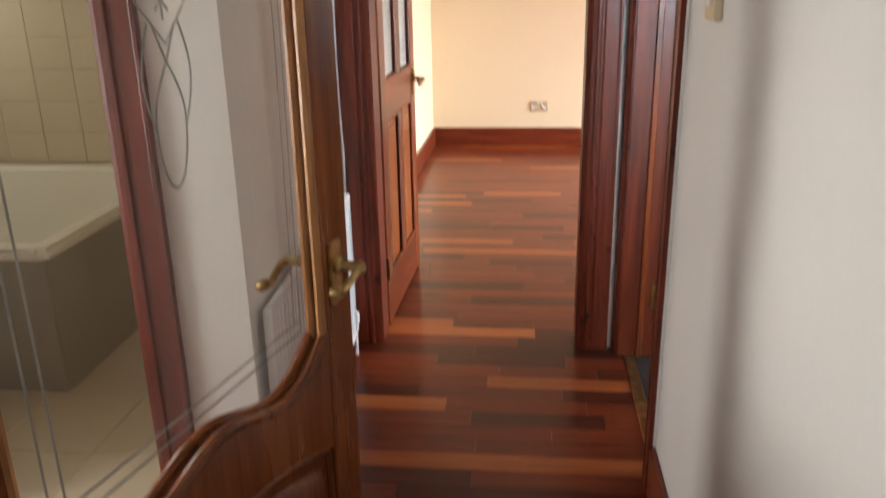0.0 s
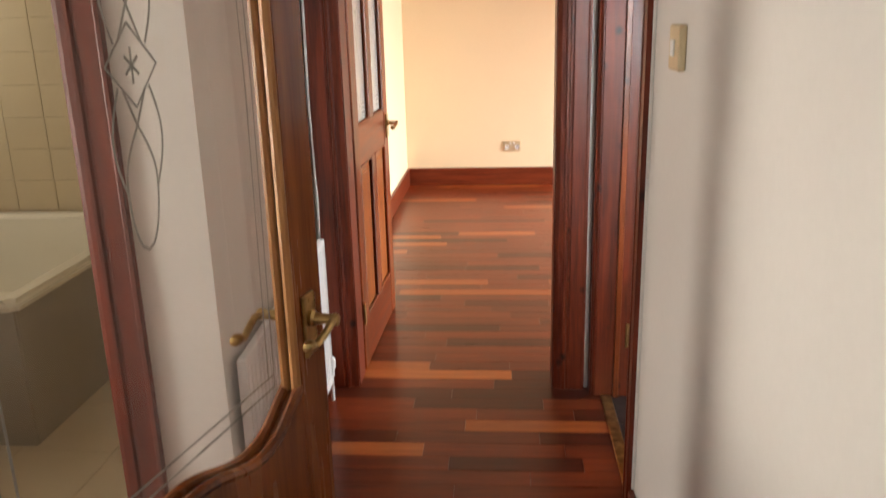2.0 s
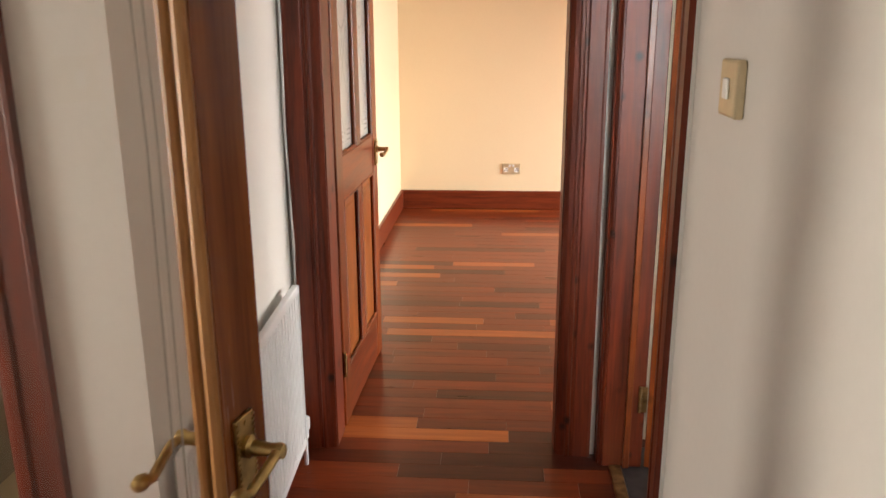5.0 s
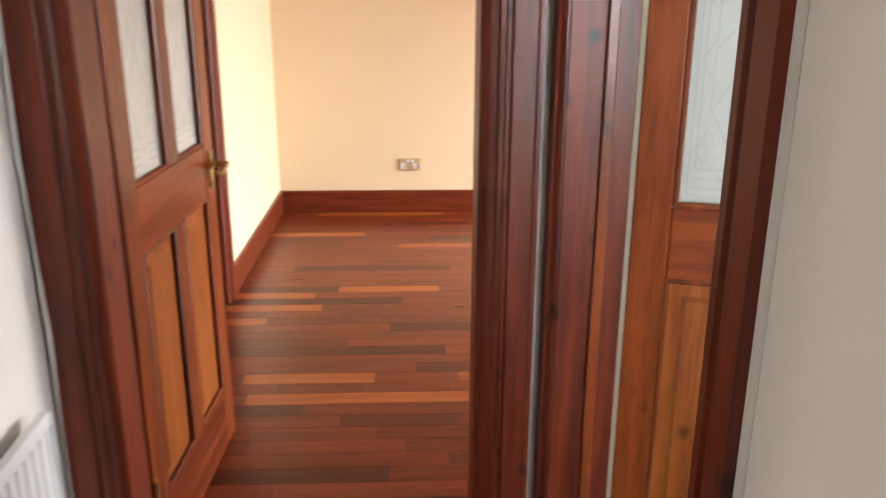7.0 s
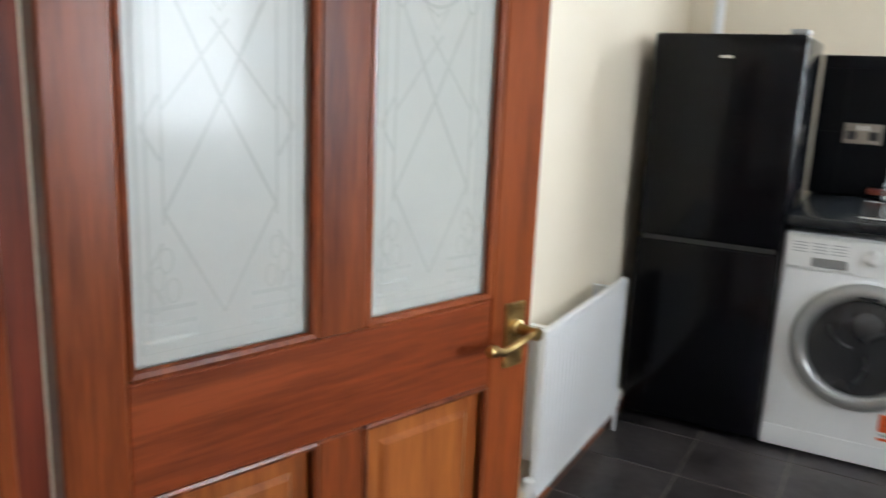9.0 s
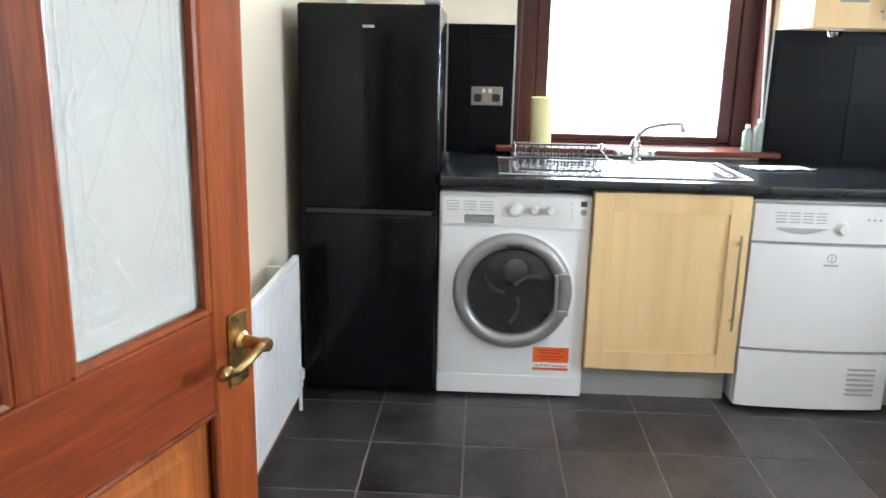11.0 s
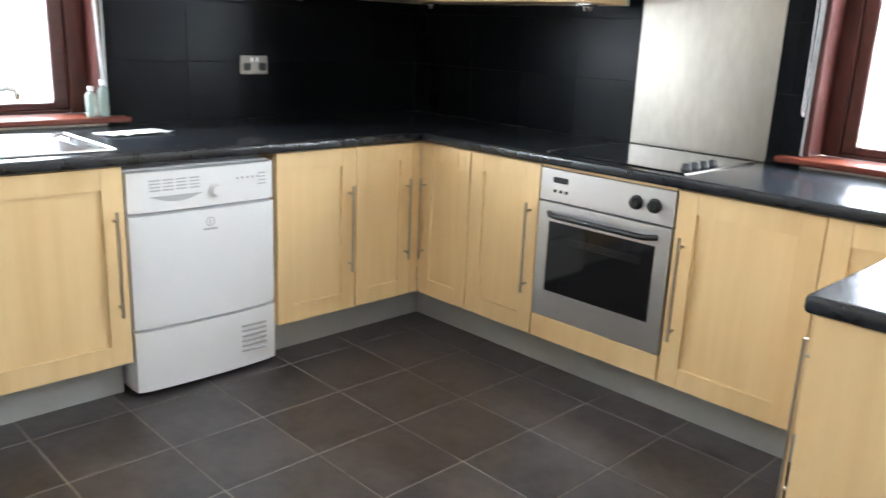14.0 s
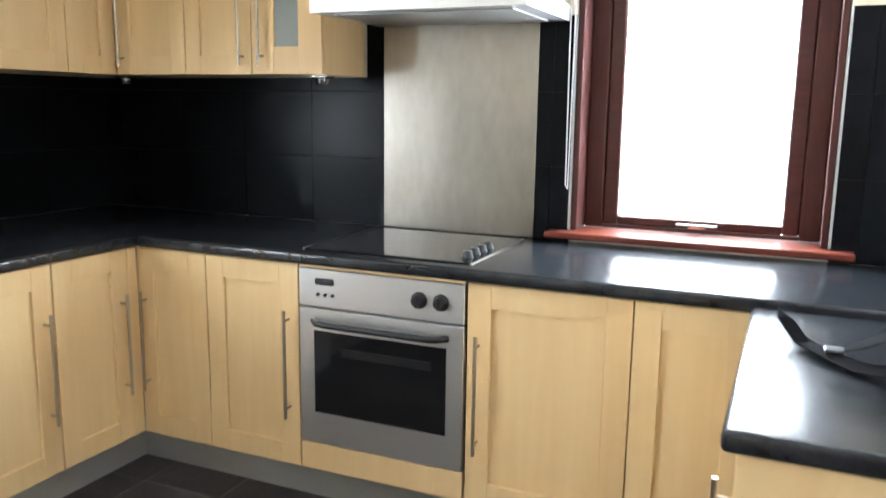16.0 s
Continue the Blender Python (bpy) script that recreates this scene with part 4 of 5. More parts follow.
    for a in range(3):
        q = a * 2.09 + 0.5
        pts = [(cx + math.cos(q + s * 0.7) * (0.13 - 0.10 * s), -0.012, cz + math.sin(q + s * 0.7) * (0.13 - 0.10 * s)) for s in (0, 0.25, 0.5, 0.75, 1.0)]
        part("drum_paddle", tube(bmesh.new(), pts, 0.009, 8), DRUM_STEEL, ring, smooth=True)
    part("glass_bulge", lathe(bmesh.new(), [(0.05, 0.010), (0.045, 0.016), (0.03, 0.019), (0, 0.020)], 24, pose(cx + 0.01, 0, cz + 0.085, 90)), DRUM_STEEL, ring, smooth=True)
    grip = bmesh.new()
    box(grip, cx + 0.165, cx + 0.178, -0.054, -0.036, cz - 0.085, cz + 0.085, bevel=0.005), box(grip, cx + 0.178, cx + 0.222, -0.050, -0.034, cz + 0.062, cz + 0.088, bevel=0.005)
    box(grip, cx + 0.178, cx + 0.222, -0.050, -0.034, cz - 0.088, cz - 0.062, bevel=0.005)
    part("door_handle", grip, GREY_PLASTIC, ring)
    part("badge", boxed(cx - 0.03, cx + 0.035, -0.046, -0.0435, cz + 0.187, cz + 0.195), DARK_PLASTIC, ring)
    st = part("sticker", boxed(0.392, 0.538, -0.0012, 0.0, 0.122, 0.222), PAPER, ob, "orange and white warning sticker")
    part("sticker_field", box(boxed(0.3925, 0.5375, -0.0018, -0.0012, 0.156, 0.2215), 0.3925, 0.5375, -0.0018, -0.0012, 0.1225, 0.133), ORANGE, st)
    bars = bmesh.new()
    for z, a, b in ((0.206, 0.410, 0.518), (0.195, 0.42, 0.505), (0.180, 0.41, 0.52), (0.168, 0.43, 0.50), (0.139, 0.47, 0.53)):
        box(bars, a, b, -0.0024, -0.0012, z, z + 0.004)
    part("sticker_text", bars, mat("dark_orange_print", (0.30, 0.04, 0.01), 0.5), st)
    word(st, "IMPORTANT", 0.400, -0.0022, 0.139, 0.011, RUBBER)
    return ob


DRUM_STEEL = mat("drum_steel", (0.36, 0.36, 0.37), 0.3, 1.0, spread=0.2, scale=8)
PORT_GLASS = mat("dark_porthole_glass", (0.30, 0.31, 0.33), 0.02, 0.0, spread=0.05, scale=8, bump=0.0)
PORT_GLASS.node_tree.nodes["Principled BSDF"].inputs["Transmission Weight"].default_value = 0.95


def word(parent, text, x, y, z, size, material, label=""):
    """Lettering that stands upright on a front (-y) face."""
    c = bpy.data.curves.new("lettering", "FONT")
    c.body, c.size, c.extrude = text, size, 0.0003
    ob = new("lettering", c)
    ob.data.materials.append(material)
    dg = bpy.context.evaluated_depsgraph_get()
    me = bpy.data.meshes.new_from_object(ob.evaluated_get(dg))
    bpy.data.objects.remove(ob)
    o = new("lettering", me)
    o.parent = parent
    o.matrix_basis = pose(x, y, z, 90)
    return o


washing_machine()


def tumble_dryer():
    ob = thing("tumble_dryer", pose(3.640, 1.720, 0, 0, 0, -90), "white condenser tumble dryer with a bowed front", "tumble dryer")
    w, h = 0.592, 0.85
    part("body", boxed(0, w, 0.0, 0.55, 0.012, h, bevel=0.010, seg=3), WHITE, ob, smooth=True)

    def bowed(x0, x1, z0, z1, d0, d1, bow=0.0):
        """A front panel that bows outwards across its width."""
        bm = bmesh.new()
        n = 16
        rows = []
        for i in range(n + 1):
            k = i / n
            x = x0 + (x1 - x0) * k
            e = math.sin(math.pi * k)
            y = -d0 - bow * e - (0.0 if 0 < i < n else -0.008)
            rows.append([bm.verts.new(p) for p in ((x, d1, z0), (x, y, z0 + 0.003), (x, y, z1 - 0.003), (x, d1, z1))])
        for a, b in zip(rows, rows[1:]):
            for j in range(3):
                bm.faces.new((a[j], a[j + 1], b[j + 1], b[j]))
        bm.faces.new(rows[0]), bm.faces.new(rows[-1][::-1])
        return bm
    part("door", bowed(0.004, w - 0.004, 0.262, 0.688, 0.038, 0.0, 0.016), WHITE, ob, smooth=True)
    low = part("lower_panel", bowed(0.004, w - 0.004, 0.016, 0.256, 0.038, 0.0, 0.014), WHITE, ob, smooth=True)
    cp = part("control_panel", bowed(0.004, w - 0.004, 0.694, h - 0.006, 0.034, 0.0, 0.010), WHITE_PLASTIC, ob, smooth=True)
    vent = bmesh.new()
    for i in range(6):
        box(vent, 0.425, 0.535, -0.0535, -0.049, 0.082 + i * 0.021, 0.091 + i * 0.021, bevel=0.003)
    part("vent_slats", vent, GREY_INK, low)
    lens = bmesh.new()
    rim = [(0.08 + 0.2 * k / 16, 0.752) for k in range(17)] + [(0.28 - 0.2 * k / 16, 0.752 - 0.022 * math.sin(math.pi * k / 16)) for k in range(1, 16)]
    lo_, hi_ = [lens.verts.new((x, -0.047, z)) for x, z in rim], [lens.verts.new((x, -0.040, z)) for x, z in rim]
    lens.faces.new(lo_), lens.faces.new(hi_[::-1])
    for k in range(len(rim)):
        lens.faces.new((lo_[k], hi_[k], hi_[(k + 1) % len(rim)], lo_[(k + 1) % len(rim)]))
    part("filter_grip", lens, GREY_INK, cp, "grey recessed grip")
    part("knob", lathe(bmesh.new(), [(0.026, 0), (0.026, 0.006), (0.021, 0.010), (0.019, 0.024), (0, 0.026)], 24, pose(0.332, -0.043, 0.755, 90)), WHITE_PLASTIC, cp, smooth=True)
    text = bmesh.new()
    for r in range(4):
        for c in range(4):
            box(text, 0.08 + c * 0.05, 0.118 + c * 0.05, -0.0465, -0.042, 0.808 - r * 0.012, 0.812 - r * 0.012)
    part("program_text", text, GREY_INK, cp)["kind"] = "stuff"
    for c in range(5):
        part("indicator", rod(bmesh.new(), (0.425 + c * 0.022, -0.043, 0.79), (0.425 + c * 0.022, -0.04, 0.79), 0.005, n=10), GREY_INK, cp)
    for r in range(4):
        part("text_line", boxed(0.515, 0.55, -0.0405, -0.036, 0.80 - r * 0.014, 0.803 - r * 0.014), GREY_INK, cp)
    badge = bmesh.new()
    ribbon(badge, oval(0.302, 0.640, 0.016, 0.016, 20), 0.004, -0.0555), box(badge, 0.3, 0.304, -0.0558, -0.052, 0.630, 0.648), box(badge, 0.275, 0.33, -0.0558, -0.052, 0.608, 0.616)
    part("badge", badge, GREY_INK, ob)
    for x in (0.05, w - 0.05):
        part("foot", lathe(bmesh.new(), [(0, 0), (0.022, 0), (0.022, 0.006), (0.012, 0.013), (0, 0.013)], 12, pose(x, 0.06, 0)), RUBBER, ob)


tumble_dryer()


def fridge():
    ob = thing("fridge_freezer", pose(3.625, 3.455, 0, 0, 0, -90), "glossy black fridge freezer standing in the kitchen corner", "fridge freezer")
    w = 0.528
    part("body", boxed(0.002, w - 0.002, 0.006, 0.56, 0.02, 1.536, bevel=0.006, seg=2), FRIDGE, ob, smooth=True)
    for n, z0, z1 in (("upper_door", 0.775, 1.538), ("lower_door", 0.035, 0.758)):
        d = part(n, boxed(0, w, -0.040, 0, z0, z1, bevel=0.012, seg=3), FRIDGE, ob, "glossy black door", smooth=True)
        part("door_gasket", boxed(0.012, w - 0.012, 0.0, 0.006, z0 + 0.012, z1 - 0.012), RUBBER, d)
        if n == "upper_door":
            part("badge", boxed(0.242, 0.286, -0.0415, -0.0395, 1.452, 1.463, bevel=0.001), CHROME, d, "small chrome badge")
    part("grip_gap", boxed(0.02, w - 0.02, -0.030, 0.0, 0.757, 0.776), RUBBER, ob)
    part("hinge_cover", boxed(w - 0.06, w, -0.038, 0.04, 1.538, 1.556, bevel=0.004), GREY_PLASTIC, ob, "grey hinge cover on top")
    for x in (0.05, w - 0.05):
        part("foot", rod(bmesh.new(), (x, 0.05, 0), (x, 0.05, 0.022), 0.018), RUBBER, ob)


fridge()


RACK = mat("dim_oven_rack", (0.06, 0.055, 0.05), 0.4, 0.5)


def oven():
    ob = thing("built_in_oven", pose(2.889, SY, 0, 0, 0, 180), "brushed steel built-in oven with a black glass window", "oven")
    w = 0.598
    z0, z1 = 0.252, 0.860
    part("body", boxed(0.01, w - 0.01, 0.0, 0.54, z0, z1 - 0.004), DARK_PLASTIC, ob)
    cp = part("control_panel", boxed(0, w, -0.022, 0, z1 - 0.128, z1, bevel=0.002), STEEL_H, ob)
    part("display", boxed(0.065, 0.135, -0.0235, -0.0215, z1 - 0.052, z1 - 0.030, bevel=0.004), DARK_PLASTIC, cp)
    for i in range(3):
        part("button", rod(bmesh.new(), (0.075 + i * 0.028, -0.027, z1 - 0.085), (0.075 + i * 0.028, -0.021, z1 - 0.085), 0.006, n=12), DARK_PLASTIC, cp)
    for x in (0.445, 0.520):
        k = part("knob", lathe(bmesh.new(), [(0.027, 0), (0.027, 0.004), (0.022, 0.008), (0.019, 0.024), (0.016, 0.027), (0, 0.027)], 24, pose(x, -0.022, z1 - 0.064, 90)), DARK_PLASTIC, cp, smooth=True)
        part("knob_ridge", boxed(x - 0.004, x + 0.004, -0.053, -0.047, z1 - 0.084, z1 - 0.044, bevel=0.002), DARK_PLASTIC, k)
    d = part("door", boxed(0, w, -0.024, 0, z0, z1 - 0.134, bevel=0.003), STEEL_H, ob, "brushed steel oven door")
    part("door_glass", boxed(0.058, w - 0.058, -0.0255, -0.0235, z0 + 0.112, z1 - 0.208, bevel=0.001), OVEN_GLASS, d, "black oven door glass")
    racks = bmesh.new()
    for i in range(4):
        box(racks, 0.16, w - 0.11, -0.0262, -0.0254, z1 - 0.262 - i * 0.008, z1 - 0.2605 - i * 0.008)
    part("rack_lines", racks, RACK, d)["kind"] = "stuff"
    pts = [(0.055 + (w - 0.11) * i / 16, -0.030 - 0.032 * min(1, 4 * math.sin(math.pi * i / 16)) if 0 < i < 16 else -0.022, z1 - 0.176) for i in range(17)]
    part("handle", tube(bmesh.new(), pts, 0.011, 10), DARK_PLASTIC, d, "black bowed bar handle", smooth=True)
    part("filler_panel", boxed(0, w, -0.020, 0, 0.152, z0 - 0.003, bevel=0.0015), MAPLE, ob, "maple filler panel under the oven")
    part("top_strip", boxed(0, w, -0.016, 0, z1 + 0.002, 0.873), MAPLE, ob)


oven()


def hob():
    ob = thing("ceramic_hob", pose(2.889, 0.315, 0.915, 0, 0, 180), "black ceramic hob with four knobs set in the worktop", "hob")
    part("glass_top", boxed(0, 0.597, 0, 0.51, 0.0, 0.006, bevel=0.002), HOB_GLASS, ob)
    part("steel_rim", box(box(boxed(-0.006, 0, 0, 0.51, 0, 0.005), 0.597, 0.603, 0, 0.51, 0, 0.005), -0.006, 0.603, 0.51, 0.516, 0, 0.005), STEEL, ob)
    for i in range(4):
        part("knob", lathe(bmesh.new(), [(0.020, 0), (0.020, 0.004), (0.016, 0.010), (0.014, 0.022), (0, 0.024)], 20, pose(0.555, 0.085 + i * 0.062, 0.006)), DARK_PLASTIC, ob, smooth=True)


hob()
solid("splashback", boxed(2.275, 2.897, -0.274, -0.268, 0.917, 1.72, bevel=0.001), STEEL, "brushed steel splashback sheet behind the hob", "splashback", kind="")


def hood():
    ob = thing("cooker_hood", pose(2.915, -0.268, 1.69, 0, 0, 180), "stainless steel cooker hood over the hob", "cooker hood")
    bm = bmesh.new()
    w, d = 0.75, -0.49
    a = [bm.verts.new(p) for p in ((0, 0, 0.0), (w, 0, 0.0), (w, d, 0.0), (0, d, 0.0))]
    b = [bm.verts.new(p) for p in ((0, 0, 0.05), (w, 0, 0.05), (w, d, 0.05), (0, d, 0.05))]
    c = [bm.verts.new(p) for p in ((0.25, 0, 0.28), (w - 0.25, 0, 0.28), (w - 0.25, -0.26, 0.28), (0.25, -0.26, 0.28))]
    for p, q in ((a, b), (b, c)):
        for i in range(4):
            bm.faces.new((p[i], p[(i + 1) % 4], q[(i + 1) % 4], q[i]))
    bm.faces.new(a[::-1]), bm.faces.new(c)
    part("canopy", bm, STEEL_H, ob)
    part("chimney", boxed(0.26, w - 0.26, -0.25, 0, 0.281, 0.635), STEEL, ob)
    part("filter", boxed(0.06, w - 0.06, d + 0.05, -0.06, -0.006, -0.001), GREY_PLASTIC, ob, "grey mesh filter")


hood()


# ---- sink and worktop things ----
def sink():
    ob = thing("kitchen_sink", pose(3.655, 2.69, 0.915, 0, 0, -90), "stainless steel sink with one and a half bowls and a drainer", "sink")
    L, D = 0.965, 0.49
    bm = bmesh.new()
    xs = [0, 0.40, 0.43, 0.575, 0.60, 0.925, L]
    ys = [0, 0.06, 0.09, 0.37, 0.40, D]
    # rim and drainer sheet with two bowls left open
    holes = ((0.43, 0.575, 0.09, 0.37), (0.60, 0.925, 0.06, 0.40))
    allx, ally = sorted(set(xs)), sorted(set(ys))
    for x0, x1 in zip(allx, allx[1:]):
        for y0, y1 in zip(ally, ally[1:]):
            if any(h[0] <= x0 and x1 <= h[1] and h[2] <= y0 and y1 <= h[3] for h in holes):
                continue
            box(bm, x0, x1, y0, y1, 0.0, 0.006)
    bmesh.ops.remove_doubles(bm, verts=bm.verts, dist=1e-5)
    part("sink_top", bm, SINK_STEEL, ob)
    for (x0, x1, y0, y1), dep in zip(holes, (0.02, 0.026)):
        b = bmesh.new()
        r = [b.verts.new((x, y, 0.006)) for x, y in ((x0, y0), (x1, y0), (x1, y1), (x0, y1))]
        s = [b.verts.new((x, y, 0.0012)) for x, y in ((x0 + dep, y0 + dep), (x1 - dep, y0 + dep), (x1 - dep, y1 - dep), (x0 + dep, y1 - dep))]
        for i in range(4):
            b.faces.new((r[i], r[(i + 1) % 4], s[(i + 1) % 4], s[i]))
        b.faces.new(s)
        bowl = part("bowl", b, SINK_STEEL, ob)
        part("drain", lathe(bmesh.new(), [(0.03, 0.0015), (0.028, 0.003), (0, 0.0025)], 20, pose((x0 + x1) / 2, (y0 + y1) / 2, 0)), CHROME, bowl, smooth=True)
    for i in range(7):
        part("drainer_rib", boxed(0.06, 0.37, 0.09 + i * 0.045, 0.10 + i * 0.045, 0.006, 0.009, bevel=0.001), SINK_STEEL, ob)
    part("rim", tube(bmesh.new(), [(0, 0, 0.004), (L, 0, 0.004), (L, D, 0.004), (0, D, 0.004), (0, 0, 0.004)], 0.005, 8), SINK_STEEL, ob, smooth=True)
    return ob


sink()


def mixer_tap():
    ob = thing("mixer_tap", pose(4.165, 2.08, 0.921), "chrome kitchen mixer tap with a swivel spout", "tap")
    part("base", lathe(bmesh.new(), [(0.028, 0), (0.028, 0.008), (0.02, 0.014), (0.019, 0.06), (0.022, 0.066), (0.016, 0.09), (0, 0.092)], 20), CHROME, ob, smooth=True)
    part("spout", tube(bmesh.new(), [(0, 0, 0.07), (-0.006, -0.01, 0.115), (-0.025, -0.04, 0.145), (-0.06, -0.09, 0.165), (-0.10, -0.15, 0.178), (-0.112, -0.168, 0.172), (-0.115, -0.172, 0.155)], 0.010, 10), CHROME, ob, smooth=True)
    part("aerator", rod(bmesh.new(), (-0.115, -0.172, 0.160), (-0.115, -0.172, 0.138), 0.013, n=14), CHROME, ob)
    for s in (-1, 1):
        h = part("tap_arm", rod(bmesh.new(), (0, 0, 0.03), (0, s * 0.07, 0.03), 0.012, n=12), CHROME, ob, smooth=True)
        part("tap_head", lathe(bmesh.new(), [(0, 0), (0.018, 0.0), (0.022, 0.012), (0.018, 0.026), (0, 0.028)], 14, pose(0, s * 0.075, 0.022)), CHROME, h, smooth=True)


mixer_tap()


def dish_rack():
    ob = thing("dish_rack", pose(3.70, 2.63, 0.924, 0, 0, -90), "black wire dish rack standing on the sink drainer", "dish rack")
    w, d, h = 0.36, 0.30, 0.055
    part("top_wire", tube(bmesh.new(), [(0, 0, h), (w, 0, h), (w, d, h + 0.02), (0, d, h + 0.02), (0, 0, h)], 0.0045, 8), DARK_PLASTIC, ob, smooth=True)
    part("bottom_wire", tube(bmesh.new(), [(0.02, 0.02, 0.006), (w - 0.02, 0.02, 0.006), (w - 0.02, d - 0.02, 0.006), (0.02, d - 0.02, 0.006), (0.02, 0.02, 0.006)], 0.004, 8), DARK_PLASTIC, ob, smooth=True)
    for i in range(12):
        x = 0.025 + i * (w - 0.05) / 11
        part("prong", tube(bmesh.new(), [(x, 0.0, h), (x, 0.02, 0.008), (x, d * 0.45, 0.008), (x, d * 0.45, 0.055), (x, d * 0.5, 0.008), (x, d - 0.02, 0.008), (x, d, h + 0.02)], 0.003, 6), DARK_PLASTIC, ob, smooth=True)
    for x in (0.0, w):
        part("handle", tube(bmesh.new(), [(x, 0.08, h), (x, 0.10, h + 0.035), (x, 0.20, h + 0.04), (x, 0.22, h + 0.014)], 0.004, 6), DARK_PLASTIC, ob, smooth=True)


dish_rack()

can = thing("storage_jar", pose(4.31, 2.49, 0.956), "tall pale yellow jar on the window sill", "jar")
part("jar_body", lathe(bmesh.new(), [(0, 0), (0.044, 0), (0.047, 0.004), (0.050, 0.215), (0.052, 0.222), (0.048, 0.226), (0.044, 0.218), (0.043, 0.01), (0, 0.008)], 28), YELLOW, can, smooth=True)


def bottle(x, y, h, r, label):
    ob = thing("bottle", pose(x, y, 0.956), label, "bottle", group="bottles on the window sill")
    part("bottle_body", lathe(bmesh.new(), [(0, 0), (r, 0.001), (r, h * 0.68), (r * 0.85, h * 0.76), (r * 0.45, h * 0.82), (r * 0.42, h * 0.88), (0, h * 0.88)], 20), BOTTLE, ob, smooth=True)
    part("cap", lathe(bmesh.new(), [(r * 0.5, h * 0.86), (r * 0.52, h), (0, h)], 16), WHITE_PLASTIC, ob, "white screw cap", smooth=True)


BOTTLE = mat("pale_green_bottle", (0.55, 0.66, 0.60), 0.12, spread=0.05, scale=10, bump=0.0)
BOTTLE.node_tree.nodes["Principled BSDF"].inputs["Transmission Weight"].default_value = 0.6
bottle(4.325, 1.545, 0.125, 0.022, "small clear bottle with a white cap")
bottle(4.33, 1.492, 0.15, 0.021, "taller clear bottle with a white cap")


def sheet_of_paper():
    bm = bmesh.new()
    n = 8
    g = [[bm.verts.new((0.27 * i / n, 0.15 * j / n, 0.002 + 0.008 * abs(math.sin(i * 1.3 + j * 0.6)) * (j / n))) for j in range(n + 1)] for i in range(n + 1)]
    for i in range(n):
        for j in range(n):
            bm.faces.new((g[i][j], g[i + 1][j], g[i + 1][j + 1], g[i][j + 1]))
    ob = tagged(new("paper_sheet", finish("paper_sheet", bm, PAPER, True)), "creased white paper sheet lying on the worktop", "paper")
    ob.matrix_basis = pose(4.16, 1.36, 0.9155, 0, 0, 98)
    sm = ob.modifiers.new("thickness", "SOLIDIFY")
    sm.thickness = 0.0015


sheet_of_paper()


def camera_bag():
    ob = thing("black_bag", pose(1.12, 0.90, PEN_Z), "black fabric bag with a loose strap on the worktop", "bag")
    bm = boxed(-0.12, 0.068, -0.12, 0.10, 0.0, 0.15, bevel=0.04, seg=4)
    part("bag_body", bm, FABRIC, ob, smooth=True)
    part("flap", boxed(-0.122, 0.073, -0.125, 0.0, 0.10, 0.157, bevel=0.02, seg=3), FABRIC, ob, smooth=True)

    def strap(pts, w):
        b = bmesh.new()
        rows = []
        for i, p in enumerate(pts):
            a, c = Vector(pts[max(i - 1, 0)]), Vector(pts[min(i + 1, len(pts) - 1)])
            d = (c - a).normalized()
            s = d.cross(Vector((0.25 * math.sin(i), 0.2, 1))).normalized() * w / 2
            tl = Vector((0, 0, 0.3 * math.cos(i * 0.9) * w))
            up = Vector((0, 0, 0.003))
            v = Vector(p)
            rows.append([b.verts.new(q) for q in (v + s + tl, v - s, v - s + up, v + s + tl + up)])
        for r, q in zip(rows, rows[1:]):
            for k in range(4):
                b.faces.new((r[k], r[(k + 1) % 4], q[(k + 1) % 4], q[k]))
        b.faces.new(rows[0]), b.faces.new(rows[-1][::-1])
        return b
    part("strap", strap([(0.06, -0.05, 0.09), (0.12, -0.08, 0.05), (0.17, -0.12, 0.02), (0.22, -0.17, 0.014), (0.265, -0.22, 0.03), (0.285, -0.25, 0.06), (0.275, -0.21, 0.045),
                         (0.24, -0.15, 0.012), (0.19, -0.09, 0.010), (0.14, -0.03, 0.014), (0.06, 0.02, 0.03)], 0.038), FABRIC, ob, "wide black strap")
    part("buckle", boxed(0.16, 0.20, -0.13, -0.09, 0.018, 0.026, bevel=0.003), DARK_PLASTIC, ob)


camera_bag()


# ---- fixtures ----
def socket(m, finish_mat, label, dark=True):
    """A double switched socket on a wall: local x along the wall, -y out of it."""
    ob = thing("power_socket", m, label, "power socket", group="double power sockets")
    part("face_plate", boxed(-0.073, 0.073, -0.009, 0, -0.043, 0.043, bevel=0.003, seg=2), finish_mat, ob)
    for s in (-1, 1):
        insert = part("socket_insert", boxed(s * 0.042 - 0.018, s * 0.042 + 0.018, -0.0105, -0.0088, -0.026, 0.010, bevel=0.006), DARK_PLASTIC if dark else WHITE_PLASTIC, ob)
        part("rocker", boxed(s * 0.014 - 0.008, s * 0.014 + 0.008, -0.013, -0.0088, 0.014, 0.034, bevel=0.002), WHITE_PLASTIC, ob, "white rocker switch")
        holes = bmesh.new()
        for hx, hz in ((0, 0.004), (-0.011, -0.016), (0.011, -0.016)):
            box(holes, s * 0.042 + hx - 0.004, s * 0.042 + hx + 0.004, -0.0112, -0.0102, hz - 0.003, hz + 0.003)
        part("pin_holes", holes, RUBBER, insert)
    return ob


